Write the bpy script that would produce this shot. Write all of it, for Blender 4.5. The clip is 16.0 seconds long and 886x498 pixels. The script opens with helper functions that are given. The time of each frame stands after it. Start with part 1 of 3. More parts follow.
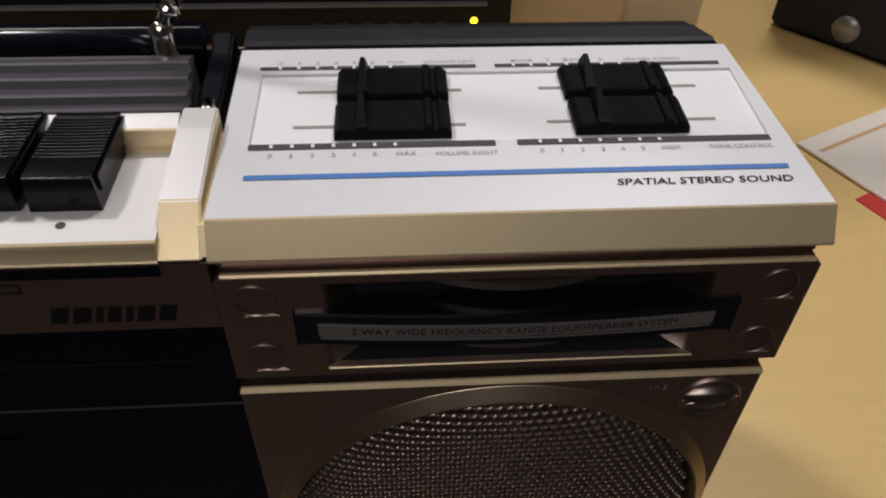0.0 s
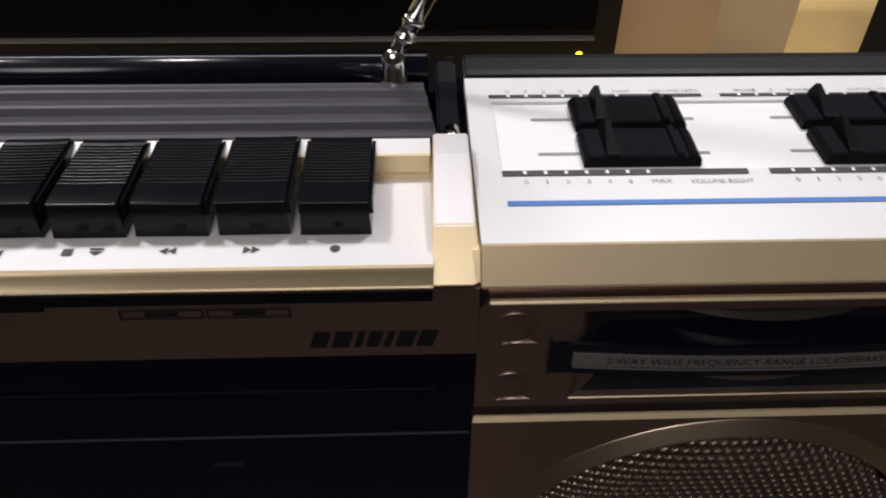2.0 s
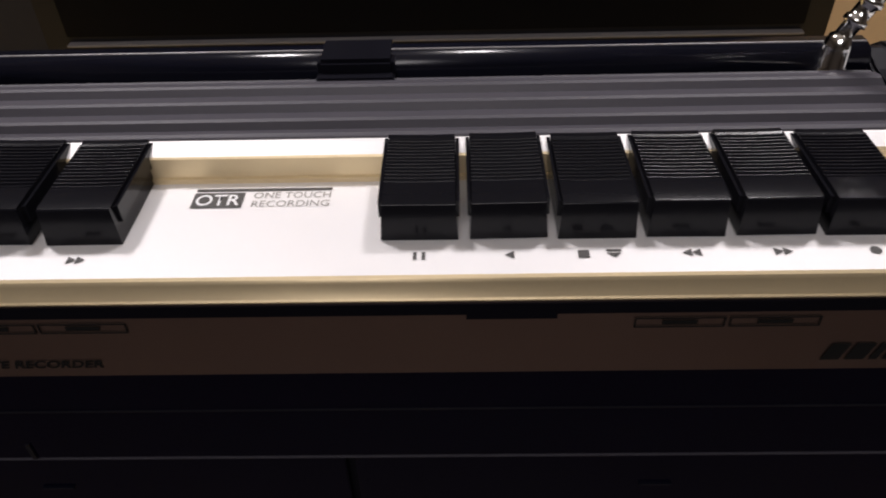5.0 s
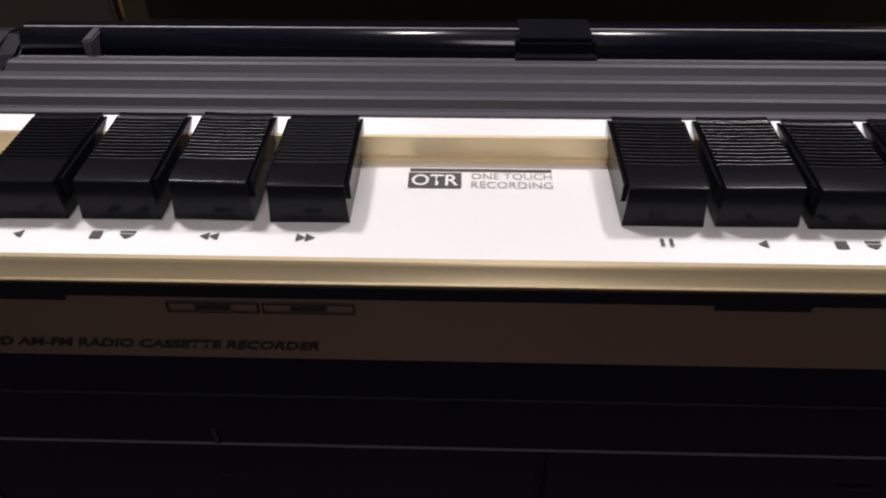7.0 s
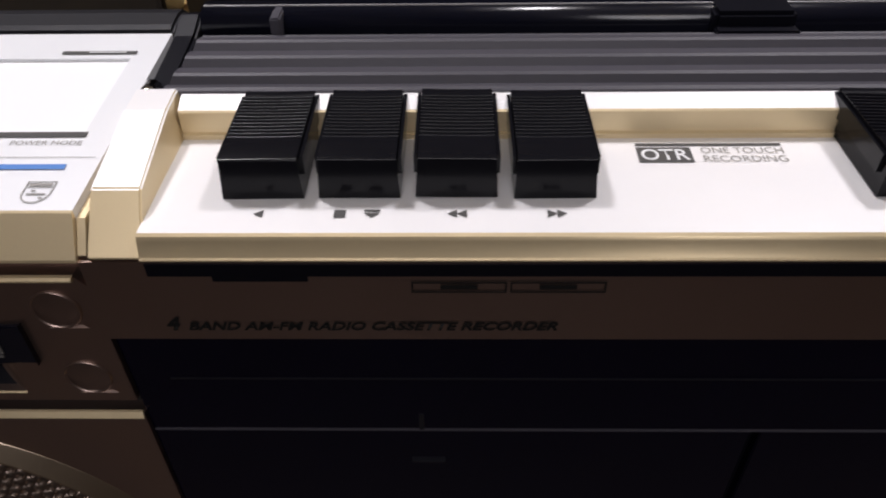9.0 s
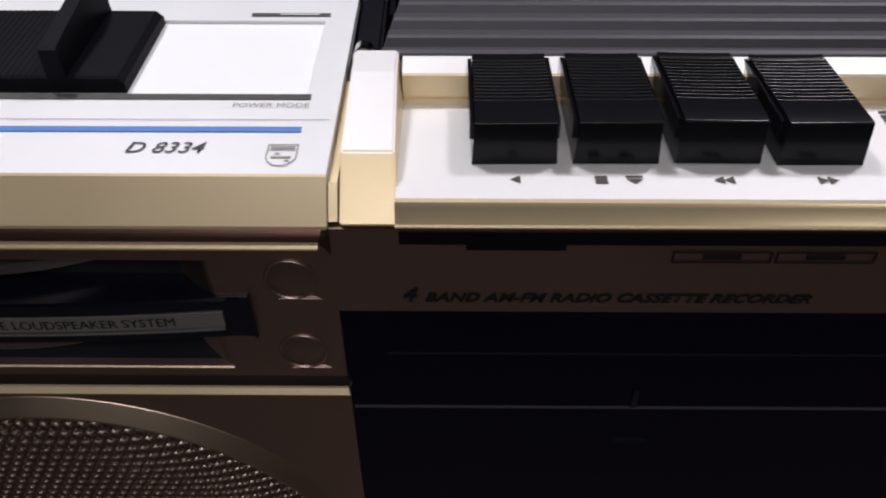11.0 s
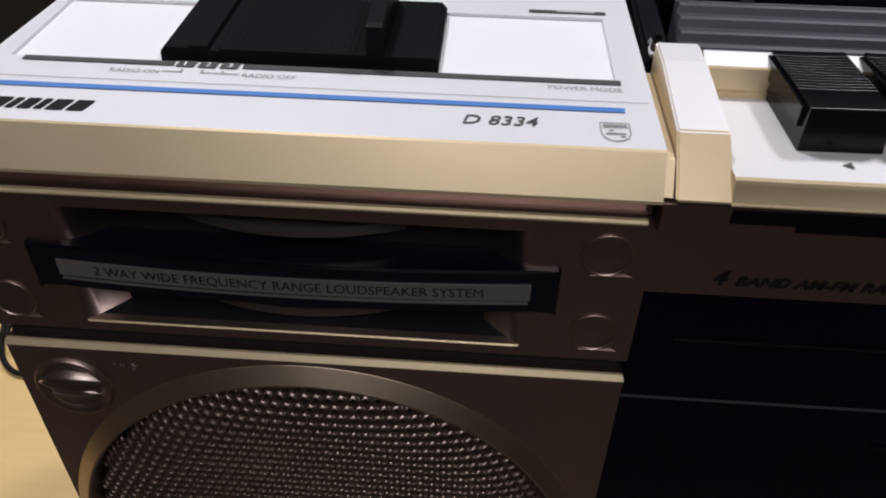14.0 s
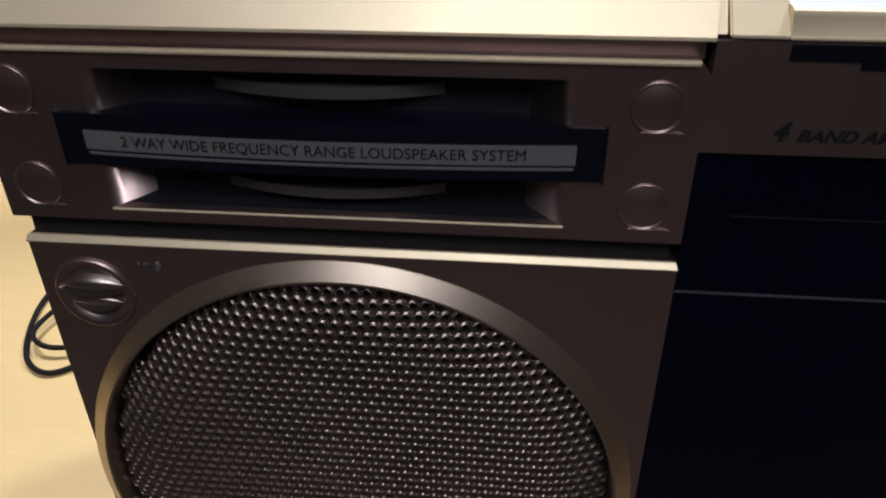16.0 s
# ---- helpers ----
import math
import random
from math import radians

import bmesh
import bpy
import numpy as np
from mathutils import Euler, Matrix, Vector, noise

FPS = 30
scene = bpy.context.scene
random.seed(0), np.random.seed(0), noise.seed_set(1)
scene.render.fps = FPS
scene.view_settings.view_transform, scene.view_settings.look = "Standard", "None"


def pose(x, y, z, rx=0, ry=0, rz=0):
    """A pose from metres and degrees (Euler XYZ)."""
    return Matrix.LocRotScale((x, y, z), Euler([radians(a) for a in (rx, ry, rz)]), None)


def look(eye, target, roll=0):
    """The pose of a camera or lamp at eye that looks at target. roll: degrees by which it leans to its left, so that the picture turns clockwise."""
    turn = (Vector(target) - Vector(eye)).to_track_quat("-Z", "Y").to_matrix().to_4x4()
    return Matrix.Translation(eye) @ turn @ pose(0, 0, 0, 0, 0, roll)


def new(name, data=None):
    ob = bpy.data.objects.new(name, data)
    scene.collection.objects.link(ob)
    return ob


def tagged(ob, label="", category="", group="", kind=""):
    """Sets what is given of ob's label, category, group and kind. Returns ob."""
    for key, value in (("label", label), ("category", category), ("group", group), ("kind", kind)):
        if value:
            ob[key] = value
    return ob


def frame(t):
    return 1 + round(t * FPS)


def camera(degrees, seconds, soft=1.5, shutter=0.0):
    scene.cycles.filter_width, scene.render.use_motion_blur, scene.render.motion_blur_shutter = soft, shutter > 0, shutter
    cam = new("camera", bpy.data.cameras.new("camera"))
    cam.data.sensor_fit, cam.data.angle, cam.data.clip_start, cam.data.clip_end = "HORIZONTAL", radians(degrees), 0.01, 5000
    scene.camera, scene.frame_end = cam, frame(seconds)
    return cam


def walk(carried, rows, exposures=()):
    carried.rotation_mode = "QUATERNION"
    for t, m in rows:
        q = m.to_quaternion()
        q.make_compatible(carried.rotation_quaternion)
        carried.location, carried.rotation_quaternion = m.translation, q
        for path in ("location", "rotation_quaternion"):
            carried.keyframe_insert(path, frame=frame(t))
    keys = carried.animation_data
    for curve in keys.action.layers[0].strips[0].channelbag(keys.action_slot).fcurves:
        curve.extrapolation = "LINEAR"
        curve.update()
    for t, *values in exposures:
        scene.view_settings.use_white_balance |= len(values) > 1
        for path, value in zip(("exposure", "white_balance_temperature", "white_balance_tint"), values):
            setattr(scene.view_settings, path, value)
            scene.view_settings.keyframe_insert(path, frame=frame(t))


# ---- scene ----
cam = camera(60.76, 16.0, soft=1.9, shutter=0.35)
LIFT = 0.022                       # height of the recorder's reference level above the table
# seconds, eye in metres, turn in degrees (Euler XYZ)
ROWS = [
    (0.0, 0.18132, -0.12048, 0.30988, 47.041, -1.070, -3.612),
    (0.3, 0.17420, -0.12340, 0.31130, 48.120, -1.045, -3.840),
    (0.5, 0.16799, -0.12258, 0.31115, 48.151, -1.043, -3.710),
    (0.8, 0.15480, -0.12170, 0.30960, 48.640, -0.900, -3.210),
    (1.0, 0.14701, -0.12063, 0.30850, 48.730, -0.796, -2.878),
    (1.5, 0.13591, -0.12061, 0.30690, 49.231, -0.752, -3.079),
    (2.0, 0.12619, -0.11773, 0.30657, 49.646, -0.618, -2.041),
    (2.5, 0.10914, -0.11418, 0.30594, 49.762, -0.516, -1.521),
    (3.0, 0.08932, -0.11054, 0.30164, 49.570, 0.315, -0.933),
    (3.5, 0.07147, -0.10924, 0.30053, 49.908, 1.141, -0.490),
    (4.0, 0.05541, -0.10797, 0.29944, 49.996, 1.319, -0.260),
    (6.5, -0.00869, -0.10385, 0.29483, 49.790, 0.948, 1.666),
    (7.0, -0.01893, -0.10314, 0.29217, 49.710, 0.464, 1.828),
    (7.5, -0.02983, -0.10282, 0.28879, 49.280, 0.729, 1.991),
    (8.0, -0.04134, -0.10390, 0.28882, 49.601, 0.921, 1.715),
    (10.5, -0.10715, -0.10314, 0.28195, 48.772, -0.045, -0.085),
    (11.0, -0.11749, -0.10212, 0.28067, 48.593, 0.053, 0.434),
    (11.5, -0.12923, -0.10240, 0.28145, 48.849, -0.002, 0.967),
    (12.0, -0.13872, -0.10398, 0.28190, 49.424, 0.323, 1.571),
    (12.5, -0.14887, -0.10419, 0.28262, 49.317, -0.011, 2.083),
    (13.0, -0.15996, -0.10883, 0.28539, 50.122, 0.298, 2.975),
    (13.5, -0.16347, -0.11479, 0.28138, 51.236, 0.021, 3.239),
    (14.0, -0.17186, -0.11493, 0.27176, 52.136, -0.902, 3.925),
    (14.5, -0.17544, -0.11690, 0.26597, 53.986, -1.459, 4.696),
    (15.0, -0.17485, -0.11696, 0.25463, 55.268, -0.749, 5.746),
    (15.5, -0.17123, -0.12464, 0.24476, 56.870, -0.603, 5.365),
    (16.0, -0.17258, -0.13215, 0.23222, 58.592, 0.361, 5.562),
]
EXPOSURES = [(0.0, -0.45, 6500, 11), (1.0, -0.12, 6380, 11), (2.5, -0.02, 6430, 13), (4.0, 0.04, 6500, 14), (7.0, 0.05, 6450, 14), (11.0, -0.05, 6180, 13), (13.5, -0.14, 6130, 13), (15.0, -0.06, 5950, 12), (15.5, 0.12, 5750, 12), (16.0, 0.40, 5500, 12)]
walk(cam, [(t, pose(*row)) for t, *row in ROWS], EXPOSURES)

# ---- world and lamps ----
world = bpy.data.worlds.new("room_air")
scene.world = world
world.use_nodes = True
world.node_tree.nodes["Background"].inputs[0].default_value = (1.0, 0.86, 0.70, 1)
world.node_tree.nodes["Background"].inputs[1].default_value = 0.02


def area_lamp(name, at, target, size, watts, colour):
    data = bpy.data.lights.new(name, "AREA")
    data.shape, data.size, data.energy, data.color = "DISK", size, watts, colour
    ob = new(name, data)
    ob.matrix_world = look(at, target)
    return ob


LAMPS = [(-0.60, 0.62, 1.58), (0.60, 0.72, 1.58), (-0.10, -1.20, 1.58)]
for at, size, watts in zip(LAMPS, (0.22, 0.22, 1.0), (13.8, 11.4, 15.0)):
    area_lamp("ceiling_lamp_light", at, (0.0, 0.05, 0.2), size, watts, (1.0, 0.96, 0.975))

# ---- materials ----


def material(name, base, rough=0.5, metal=0.0, vary=0.06, grain=900.0, bump=0.05, stain=0.0, stain_col=None, coat=0.0, spec=0.5, stretch=None, blotch=40.0):
    """A painted, moulded or metal surface with fine grain, slow blotches and light wear."""
    m = bpy.data.materials.new(name)
    m.use_nodes = True
    nt = m.node_tree
    bsdf = nt.nodes["Principled BSDF"]
    link = nt.links.new
    co = nt.nodes.new("ShaderNodeTexCoord")
    mp = nt.nodes.new("ShaderNodeMapping")
    if stretch:
        mp.inputs["Scale"].default_value = stretch
    link(co.outputs["Object"], mp.inputs[0])
    fine = nt.nodes.new("ShaderNodeTexNoise")
    fine.inputs["Scale"].default_value, fine.inputs["Detail"].default_value = grain, 3
    slow = nt.nodes.new("ShaderNodeTexNoise")
    slow.inputs["Scale"].default_value, slow.inputs["Detail"].default_value = blotch, 5
    link(mp.outputs[0], fine.inputs[0]), link(mp.outputs[0], slow.inputs[0])
    mix = nt.nodes.new("ShaderNodeMix")
    mix.data_type = "RGBA"
    mix.inputs[6].default_value = (*[c * (1 - vary) for c in base], 1)
    mix.inputs[7].default_value = (*[min(1, c * (1 + vary)) for c in base], 1)
    add = nt.nodes.new("ShaderNodeMath")
    add.operation = "MULTIPLY_ADD"
    add.inputs[1].default_value = 0.5
    half = nt.nodes.new("ShaderNodeMath")
    half.operation = "MULTIPLY"
    half.inputs[1].default_value = 0.5
    link(slow.outputs[0], half.inputs[0])
    link(fine.outputs[0], add.inputs[0]), link(half.outputs[0], add.inputs[2])
    link(add.outputs[0], mix.inputs[0])
    colour = mix.outputs[2]
    if stain:
        ramp = nt.nodes.new("ShaderNodeMapRange")
        ramp.inputs[1].default_value, ramp.inputs[2].default_value = 0.56, 0.72
        ramp.inputs[4].default_value = stain
        link(slow.outputs[0], ramp.inputs[0])
        dirt = nt.nodes.new("ShaderNodeMix")
        dirt.data_type = "RGBA"
        dirt.inputs[7].default_value = (*(stain_col or [c * 0.6 for c in base]), 1)
        link(ramp.outputs[0], dirt.inputs[0]), link(colour, dirt.inputs[6])
        colour = dirt.outputs[2]
    link(colour, bsdf.inputs["Base Color"])
    rr = nt.nodes.new("ShaderNodeMapRange")
    rr.inputs[3].default_value, rr.inputs[4].default_value = max(0.02, rough - 0.08), min(1, rough + 0.08)
    link(slow.outputs[0], rr.inputs[0]), link(rr.outputs[0], bsdf.inputs["Roughness"])
    bsdf.inputs["Metallic"].default_value = metal
    bsdf.inputs["Specular IOR Level"].default_value = spec
    bsdf.inputs["Coat Weight"].default_value = coat
    if bump:
        bp = nt.nodes.new("ShaderNodeBump")
        bp.inputs["Strength"].default_value, bp.inputs["Distance"].default_value = bump, 0.0002
        link(fine.outputs[0], bp.inputs["Height"]), link(bp.outputs[0], bsdf.inputs["Normal"])
    return m


CHAMPAGNE = material("champagne_paint", (0.74, 0.605, 0.375), 0.44, 0.55, 0.05, 2500, 0.04)
TAUPE = material("taupe_metallic_paint", (0.375, 0.278, 0.240), 0.35, 0.97, 0.06, 2500, 0.05)
RING = material("gold_taupe_paint", (0.46, 0.370, 0.270), 0.34, 0.97, 0.06, 2500, 0.05)
KEYBLACK = material("ribbed_black_plastic", (0.006, 0.006, 0.008), 0.17, 0.0, 0.2, 900, 0.02, 0.15, (0.010, 0.009, 0.010), spec=0.14)
SLIDE = material("slider_black_plastic", (0.0050, 0.0048, 0.0070), 0.52, 0.0, 0.25, 1600, 0.08, 0.2, (0.009, 0.009, 0.011), spec=0.06)
FIN = material("dark_bronze_paint", (0.20, 0.175, 0.155), 0.45, 0.85, 0.08, 2500, 0.05)
SILVER = material("silver_white_paint", (0.745, 0.755, 0.768), 0.45, 0.15, 0.03, 2500, 0.03, 0.06, (0.66, 0.65, 0.62))
TRAYWHITE = material("tray_white_paint", (0.80, 0.79, 0.785), 0.45, 0.15, 0.03, 2500, 0.03, 0.10, (0.66, 0.63, 0.57))
WHITE = material("white_plate", (0.85, 0.86, 0.865), 0.5, 0.0, 0.02, 1800, 0.02)
BLACK = material("black_plastic", (0.0045, 0.0045, 0.0075), 0.40, 0.0, 0.25, 1600, 0.08, 0.2, (0.009, 0.009, 0.011), spec=0.09)
GLOSS = material("gloss_black_plastic", (0.0045, 0.005, 0.010), 0.19, 0.0, 0.2, 900, 0.03, spec=0.36)
GREYRIB = material("grey_black_plastic", (0.061, 0.058, 0.069), 0.5, 0.0, 0.15, 1800, 0.10, 0.3, (0.068, 0.063, 0.070), stretch=(0.25, 1, 1), spec=0.25)
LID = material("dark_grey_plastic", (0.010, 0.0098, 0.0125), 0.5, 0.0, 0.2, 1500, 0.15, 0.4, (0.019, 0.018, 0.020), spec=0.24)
GLASS = material("dark_tinted_window", (0.0018, 0.0016, 0.0072), 0.16, 0.0, 0.3, 200, 0.0, 0.25, (0.004, 0.003, 0.006), spec=0.16)
INK = material("dark_grey_print", (0.05, 0.048, 0.045), 0.6, 0.0, 0.1, 3000, 0.0)
INKBLACK = material("black_print", (0.008, 0.008, 0.008), 0.7, 0.0, 0.1, 3000, 0.0, spec=0.2)
INKGREY = material("grey_print", (0.30, 0.29, 0.27), 0.6, 0.0, 0.1, 3000, 0.0)
BLUE = material("blue_print", (0.065, 0.205, 0.55), 0.5, 0.0, 0.06, 2500, 0.0)
RIM = material("grey_trim", (0.20, 0.19, 0.19), 0.4, 0.0, 0.1, 900, 0.03)
TAPE = material("silver_label", (0.27, 0.262, 0.25), 0.38, 0.6, 0.05, 2000, 0.03)
CHROME = material("chrome", (0.75, 0.74, 0.72), 0.10, 1.0, 0.03, 800, 0.0)
MESH = material("bronze_grille", (0.255, 0.200, 0.165), 0.33, 0.95, 0.10, 3000, 0.05)
HOLE = material("black_baffle", (0.006, 0.006, 0.006), 0.8, 0.0, 0.2, 500, 0.1)
SCREEN = material("matt_screen", (0.004, 0.004, 0.005), 0.35, 0.0, 0.2, 700, 0.05, spec=0.05)
BEZEL = material("monitor_plastic", (0.008, 0.0075, 0.009), 0.38, 0.0, 0.2, 1500, 0.1, spec=0.25)
CATCH = material("polished_taupe_metal", (0.33, 0.272, 0.232), 0.33, 0.97, 0.06, 2500, 0.04)
CLOTH = material("speaker_cloth", (0.008, 0.008, 0.012), 0.85, 0.0, 0.35, 2500, 0.4)
SHADEDCARD = material("cardboard", (0.55, 0.42, 0.27), 0.75, 0.0, 0.06, 500, 0.15, 0.2, (0.45, 0.33, 0.2), stretch=(1, 1, 0.2))
PALECARD = material("pale_cardboard", (0.68, 0.56, 0.38), 0.7, 0.0, 0.05, 500, 0.1, stretch=(1, 1, 0.2))
PAPER = material("paper", (0.80, 0.74, 0.66), 0.7, 0.0, 0.03, 600, 0.05)
RED = material("red_print", (0.60, 0.05, 0.04), 0.5, 0.0, 0.05, 600, 0.03)
TAN = material("tan_print", (0.62, 0.42, 0.22), 0.6, 0.0, 0.05, 600, 0.03)
RUBBER = material("black_rubber", (0.008, 0.007, 0.006), 0.65, 0.0, 0.2, 900, 0.05, spec=0.2)
WALL = material("brown_wall_paint", (0.20, 0.17, 0.145), 0.8, 0.0, 0.04, 60, 0.1, blotch=2.0)
CEIL = material("white_ceiling_paint", (0.75, 0.73, 0.70), 0.9, 0.0, 0.03, 60, 0.1, blotch=2.0)
FLOORM = material("brown_floor", (0.072, 0.054, 0.045), 0.6, 0.0, 0.1, 40, 0.1, blotch=3.0)


def wood():
    m = material("beech_veneer", (0.75, 0.53, 0.215), 0.42, 0.0, 0.10, 60, 0.04, 0.25, (0.64, 0.43, 0.165), stretch=(0.5, 6.0, 1), blotch=9.0)
    return m


BEECH = wood()


def glow(name, colour, power):
    m = bpy.data.materials.new(name)
    m.use_nodes = True
    b = m.node_tree.nodes["Principled BSDF"]
    b.inputs["Base Color"].default_value = (*colour, 1)
    b.inputs["Emission Color"].default_value = (*colour, 1)
    b.inputs["Emission Strength"].default_value = power
    return m


LED = glow("amber_led", (1.0, 0.62, 0.02), 6.0)
LAMPGLOW = glow("lamp_diffuser", (1.0, 0.90, 0.76), 3.0)

# ---- mesh helpers ----


def part(name, bm, mat, parent=None, label="", smooth=False):
    """One mesh object from bm, under parent."""
    me = bpy.data.meshes.new(name)
    bmesh.ops.recalc_face_normals(bm, faces=bm.faces)
    for f in bm.faces:
        f.smooth = smooth
    bm.to_mesh(me)
    bm.free()
    me.materials.append(mat)
    ob = new(name, me)
    if parent:
        ob.parent = parent
    if label:
        ob["label"] = label
    return ob


def thing(name, at, label, category, group="", turn=0):
    ob = new(name)
    ob.empty_display_size = 0.02
    ob.matrix_world = pose(*at, 0, 0, turn)
    return tagged(ob, label, category, group)


def soften(bm, width, segs=2, sharp=30):
    """Rounds every sharp edge."""
    bm.normal_update()
    edges = [e for e in bm.edges if len(e.link_faces) == 2 and e.calc_face_angle(0) > radians(sharp)]
    bmesh.ops.bevel(bm, geom=edges, offset=width, segments=segs, affect="EDGES", clamp_overlap=True)


def block(x0, x1, y0, y1, z0, z1, round_=0.0, bm=None):
    own = bm is None
    bm = bmesh.new() if own else bm
    m = Matrix.Translation(((x0 + x1) / 2, (y0 + y1) / 2, (z0 + z1) / 2)) @ Matrix.Diagonal((abs(x1 - x0), abs(y1 - y0), abs(z1 - z0), 1))
    bmesh.ops.create_cube(bm, size=1, matrix=m)
    if round_ and own:
        soften(bm, round_)
    return bm


def extrude_x(profile, x0, x1, bm=None, inset=None):
    """A closed outline of (y, z) drawn out from x0 to x1. inset(y, z): how far each end draws in."""
    bm = bm or bmesh.new()
    inset = inset or (lambda y, z: 0.0)
    a = [bm.verts.new((x0 + inset(y, z), y, z)) for y, z in profile]
    b = [bm.verts.new((x1 - inset(y, z), y, z)) for y, z in profile]
    bm.faces.new(a), bm.faces.new(b[::-1])
    n = len(profile)
    for i in range(n):
        bm.faces.new((a[i], b[i], b[(i + 1) % n], a[(i + 1) % n]))
    return bm


def lathe_y(profile, cx, cz, segs=72, bm=None, close=False):
    """An outline of (radius, y) turned about the axis through (cx, cz) that runs along y."""
    bm = bm or bmesh.new()
    rings = []
    for i in range(segs):
        a = 2 * math.pi * i / segs
        rings.append([bm.verts.new((cx + r * math.cos(a), y, cz + r * math.sin(a))) for r, y in profile])
    n = len(profile)
    for i in range(segs):
        p, q = rings[i], rings[(i + 1) % segs]
        for j in range(n if close else n - 1):
            bm.faces.new((p[j], p[(j + 1) % n], q[(j + 1) % n], q[j]))
    return bm


def tube(points, radius, bm=None, segs=10, radii=None):
    """A round rod along a line of points."""
    bm = bm or bmesh.new()
    pts = [Vector(p) for p in points]
    rings, up = [], None
    for i, p in enumerate(pts):
        d = (pts[min(i + 1, len(pts) - 1)] - pts[max(i - 1, 0)]).normalized()
        side = d.cross(up if up is not None and abs(d.dot(up)) < 0.95 else (Vector((0, 0, 1)) if abs(d.z) < 0.9 else Vector((1, 0, 0)))).normalized()
        up = side.cross(d).normalized()
        r = radii[i] if radii else radius
        rings.append([bm.verts.new(p + r * (math.cos(2 * math.pi * k / segs) * side + math.sin(2 * math.pi * k / segs) * up)) for k in range(segs)])
    for p, q in zip(rings, rings[1:]):
        for k in range(segs):
            bm.faces.new((p[k], p[(k + 1) % segs], q[(k + 1) % segs], q[k]))
    bm.faces.new(rings[0]), bm.faces.new(rings[-1][::-1])
    return bm


def flat(outlines, depth, place):
    """Thin printed shapes: outlines of (u, v), given depth and set by the matrix place."""
    bm = bmesh.new()
    for line in outlines:
        lo = [bm.verts.new(place @ Vector((u, v, 0))) for u, v in line]
        hi = [bm.verts.new(place @ Vector((u, v, depth))) for u, v in line]
        bm.faces.new(lo[::-1]), bm.faces.new(hi)
        for i in range(len(line)):
            j = (i + 1) % len(line)
            bm.faces.new((lo[i], lo[j], hi[j], hi[i]))
    return bm


def rect(u0, v0, u1, v1, lean=0.0):
    return [(u0, v0), (u1, v0), (u1 + lean, v1), (u0 + lean, v1)]


def lettering(name, words, width, height, place, mat, parent, thick=0.0, lean=0.0, label=""):
    """Raised or printed writing, width by height, with its lower left corner at place."""
    cu = bpy.data.curves.new(name, "FONT")
    cu.body, cu.shear, cu.offset, cu.resolution_u = words, lean, thick, 3
    ob = new(name, cu)
    bpy.context.view_layer.update()
    me = bpy.data.meshes.new_from_object(ob.evaluated_get(bpy.context.evaluated_depsgraph_get()))
    bpy.data.objects.remove(ob)
    xs, ys = [v.co.x for v in me.vertices], [v.co.y for v in me.vertices]
    sx, sy = width / (max(xs) - min(xs)), height / (max(ys) - min(ys))
    for v in me.vertices:
        v.co = place @ Vector(((v.co.x - min(xs)) * sx, (v.co.y - min(ys)) * sy, 0))
    me.materials.append(mat)
    ob = new(name, me)
    ob.parent = parent
    ob["label"] = label or "printed lettering"
    return ob


# ---- the room ----
room = {"floor": (-2.6, 2.6, -3.4, 2.0, -0.80, -0.74, FLOORM), "ceiling": (-2.6, 2.6, -3.4, 2.0, 1.72, 1.78, CEIL),
        "wall_north": (-2.6, 2.6, 2.0, 2.1, -0.8, 1.78, WALL), "wall_south": (-2.6, 2.6, -3.5, -3.4, -0.8, 1.78, WALL),
        "wall_east": (2.6, 2.7, -3.5, 2.1, -0.8, 1.78, WALL), "wall_west": (-2.7, -2.6, -3.5, 2.1, -0.8, 1.78, WALL)}
for name, (*size, mat) in room.items():
    tagged(part(name, block(*size), mat), "plain painted room surface", "floor" if name == "floor" else "ceiling" if name == "ceiling" else "wall", kind="structure")

for x, y, z in LAMPS:
    ceiling_lamp = thing("ceiling_lamp", (x, y, z + 0.06), "round warm-white ceiling lamp above the table", "lamp", "ceiling lamps")
    part("diffuser", lathe_y([(0.0, 0.0), (0.17, 0.0), (0.17, 0.04), (0.0, 0.05)], 0, 0, 40), LAMPGLOW, ceiling_lamp).rotation_euler = (radians(90), 0, 0)

# ---- the table ----
table = thing("table", (0, 0, 0), "beech-veneered wooden table under the recorder", "table")
part("tabletop", block(-0.85, 0.85, -0.03, 0.95, -0.028, 0.0, 0.003), BEECH, table)
for x in (-0.8, 0.8):
    for y in (0.03, 0.9):
        part("leg", block(x - 0.03, x + 0.03, y - 0.03, y + 0.03, -0.74, -0.028, 0.002), BEECH, table)

# ---- the recorder ----
unit = thing("radio_cassette_recorder", (0, 0, LIFT), "champagne and black stereo radio cassette recorder on the table", "boombox")
SLOPE = math.atan(0.0514)
TOPZ = 0.1811


def top_at(x, y, lift=0.0002):
    """On the sloping top panels: u along x, v to the rear."""
    return Matrix.Translation((x, y, TOPZ + 0.0514 * y + lift)) @ Matrix.Rotation(SLOPE, 4, "X")


def front_at(x, z, y=0.0):
    """On the upright front: u along x, v up."""
    return Matrix.Translation((x, y - 0.0002, z)) @ Matrix.Rotation(radians(90), 4, "X")


def floor_at(x, y, z=0.1785):
    return Matrix.Translation((x, y, z + 0.0002))


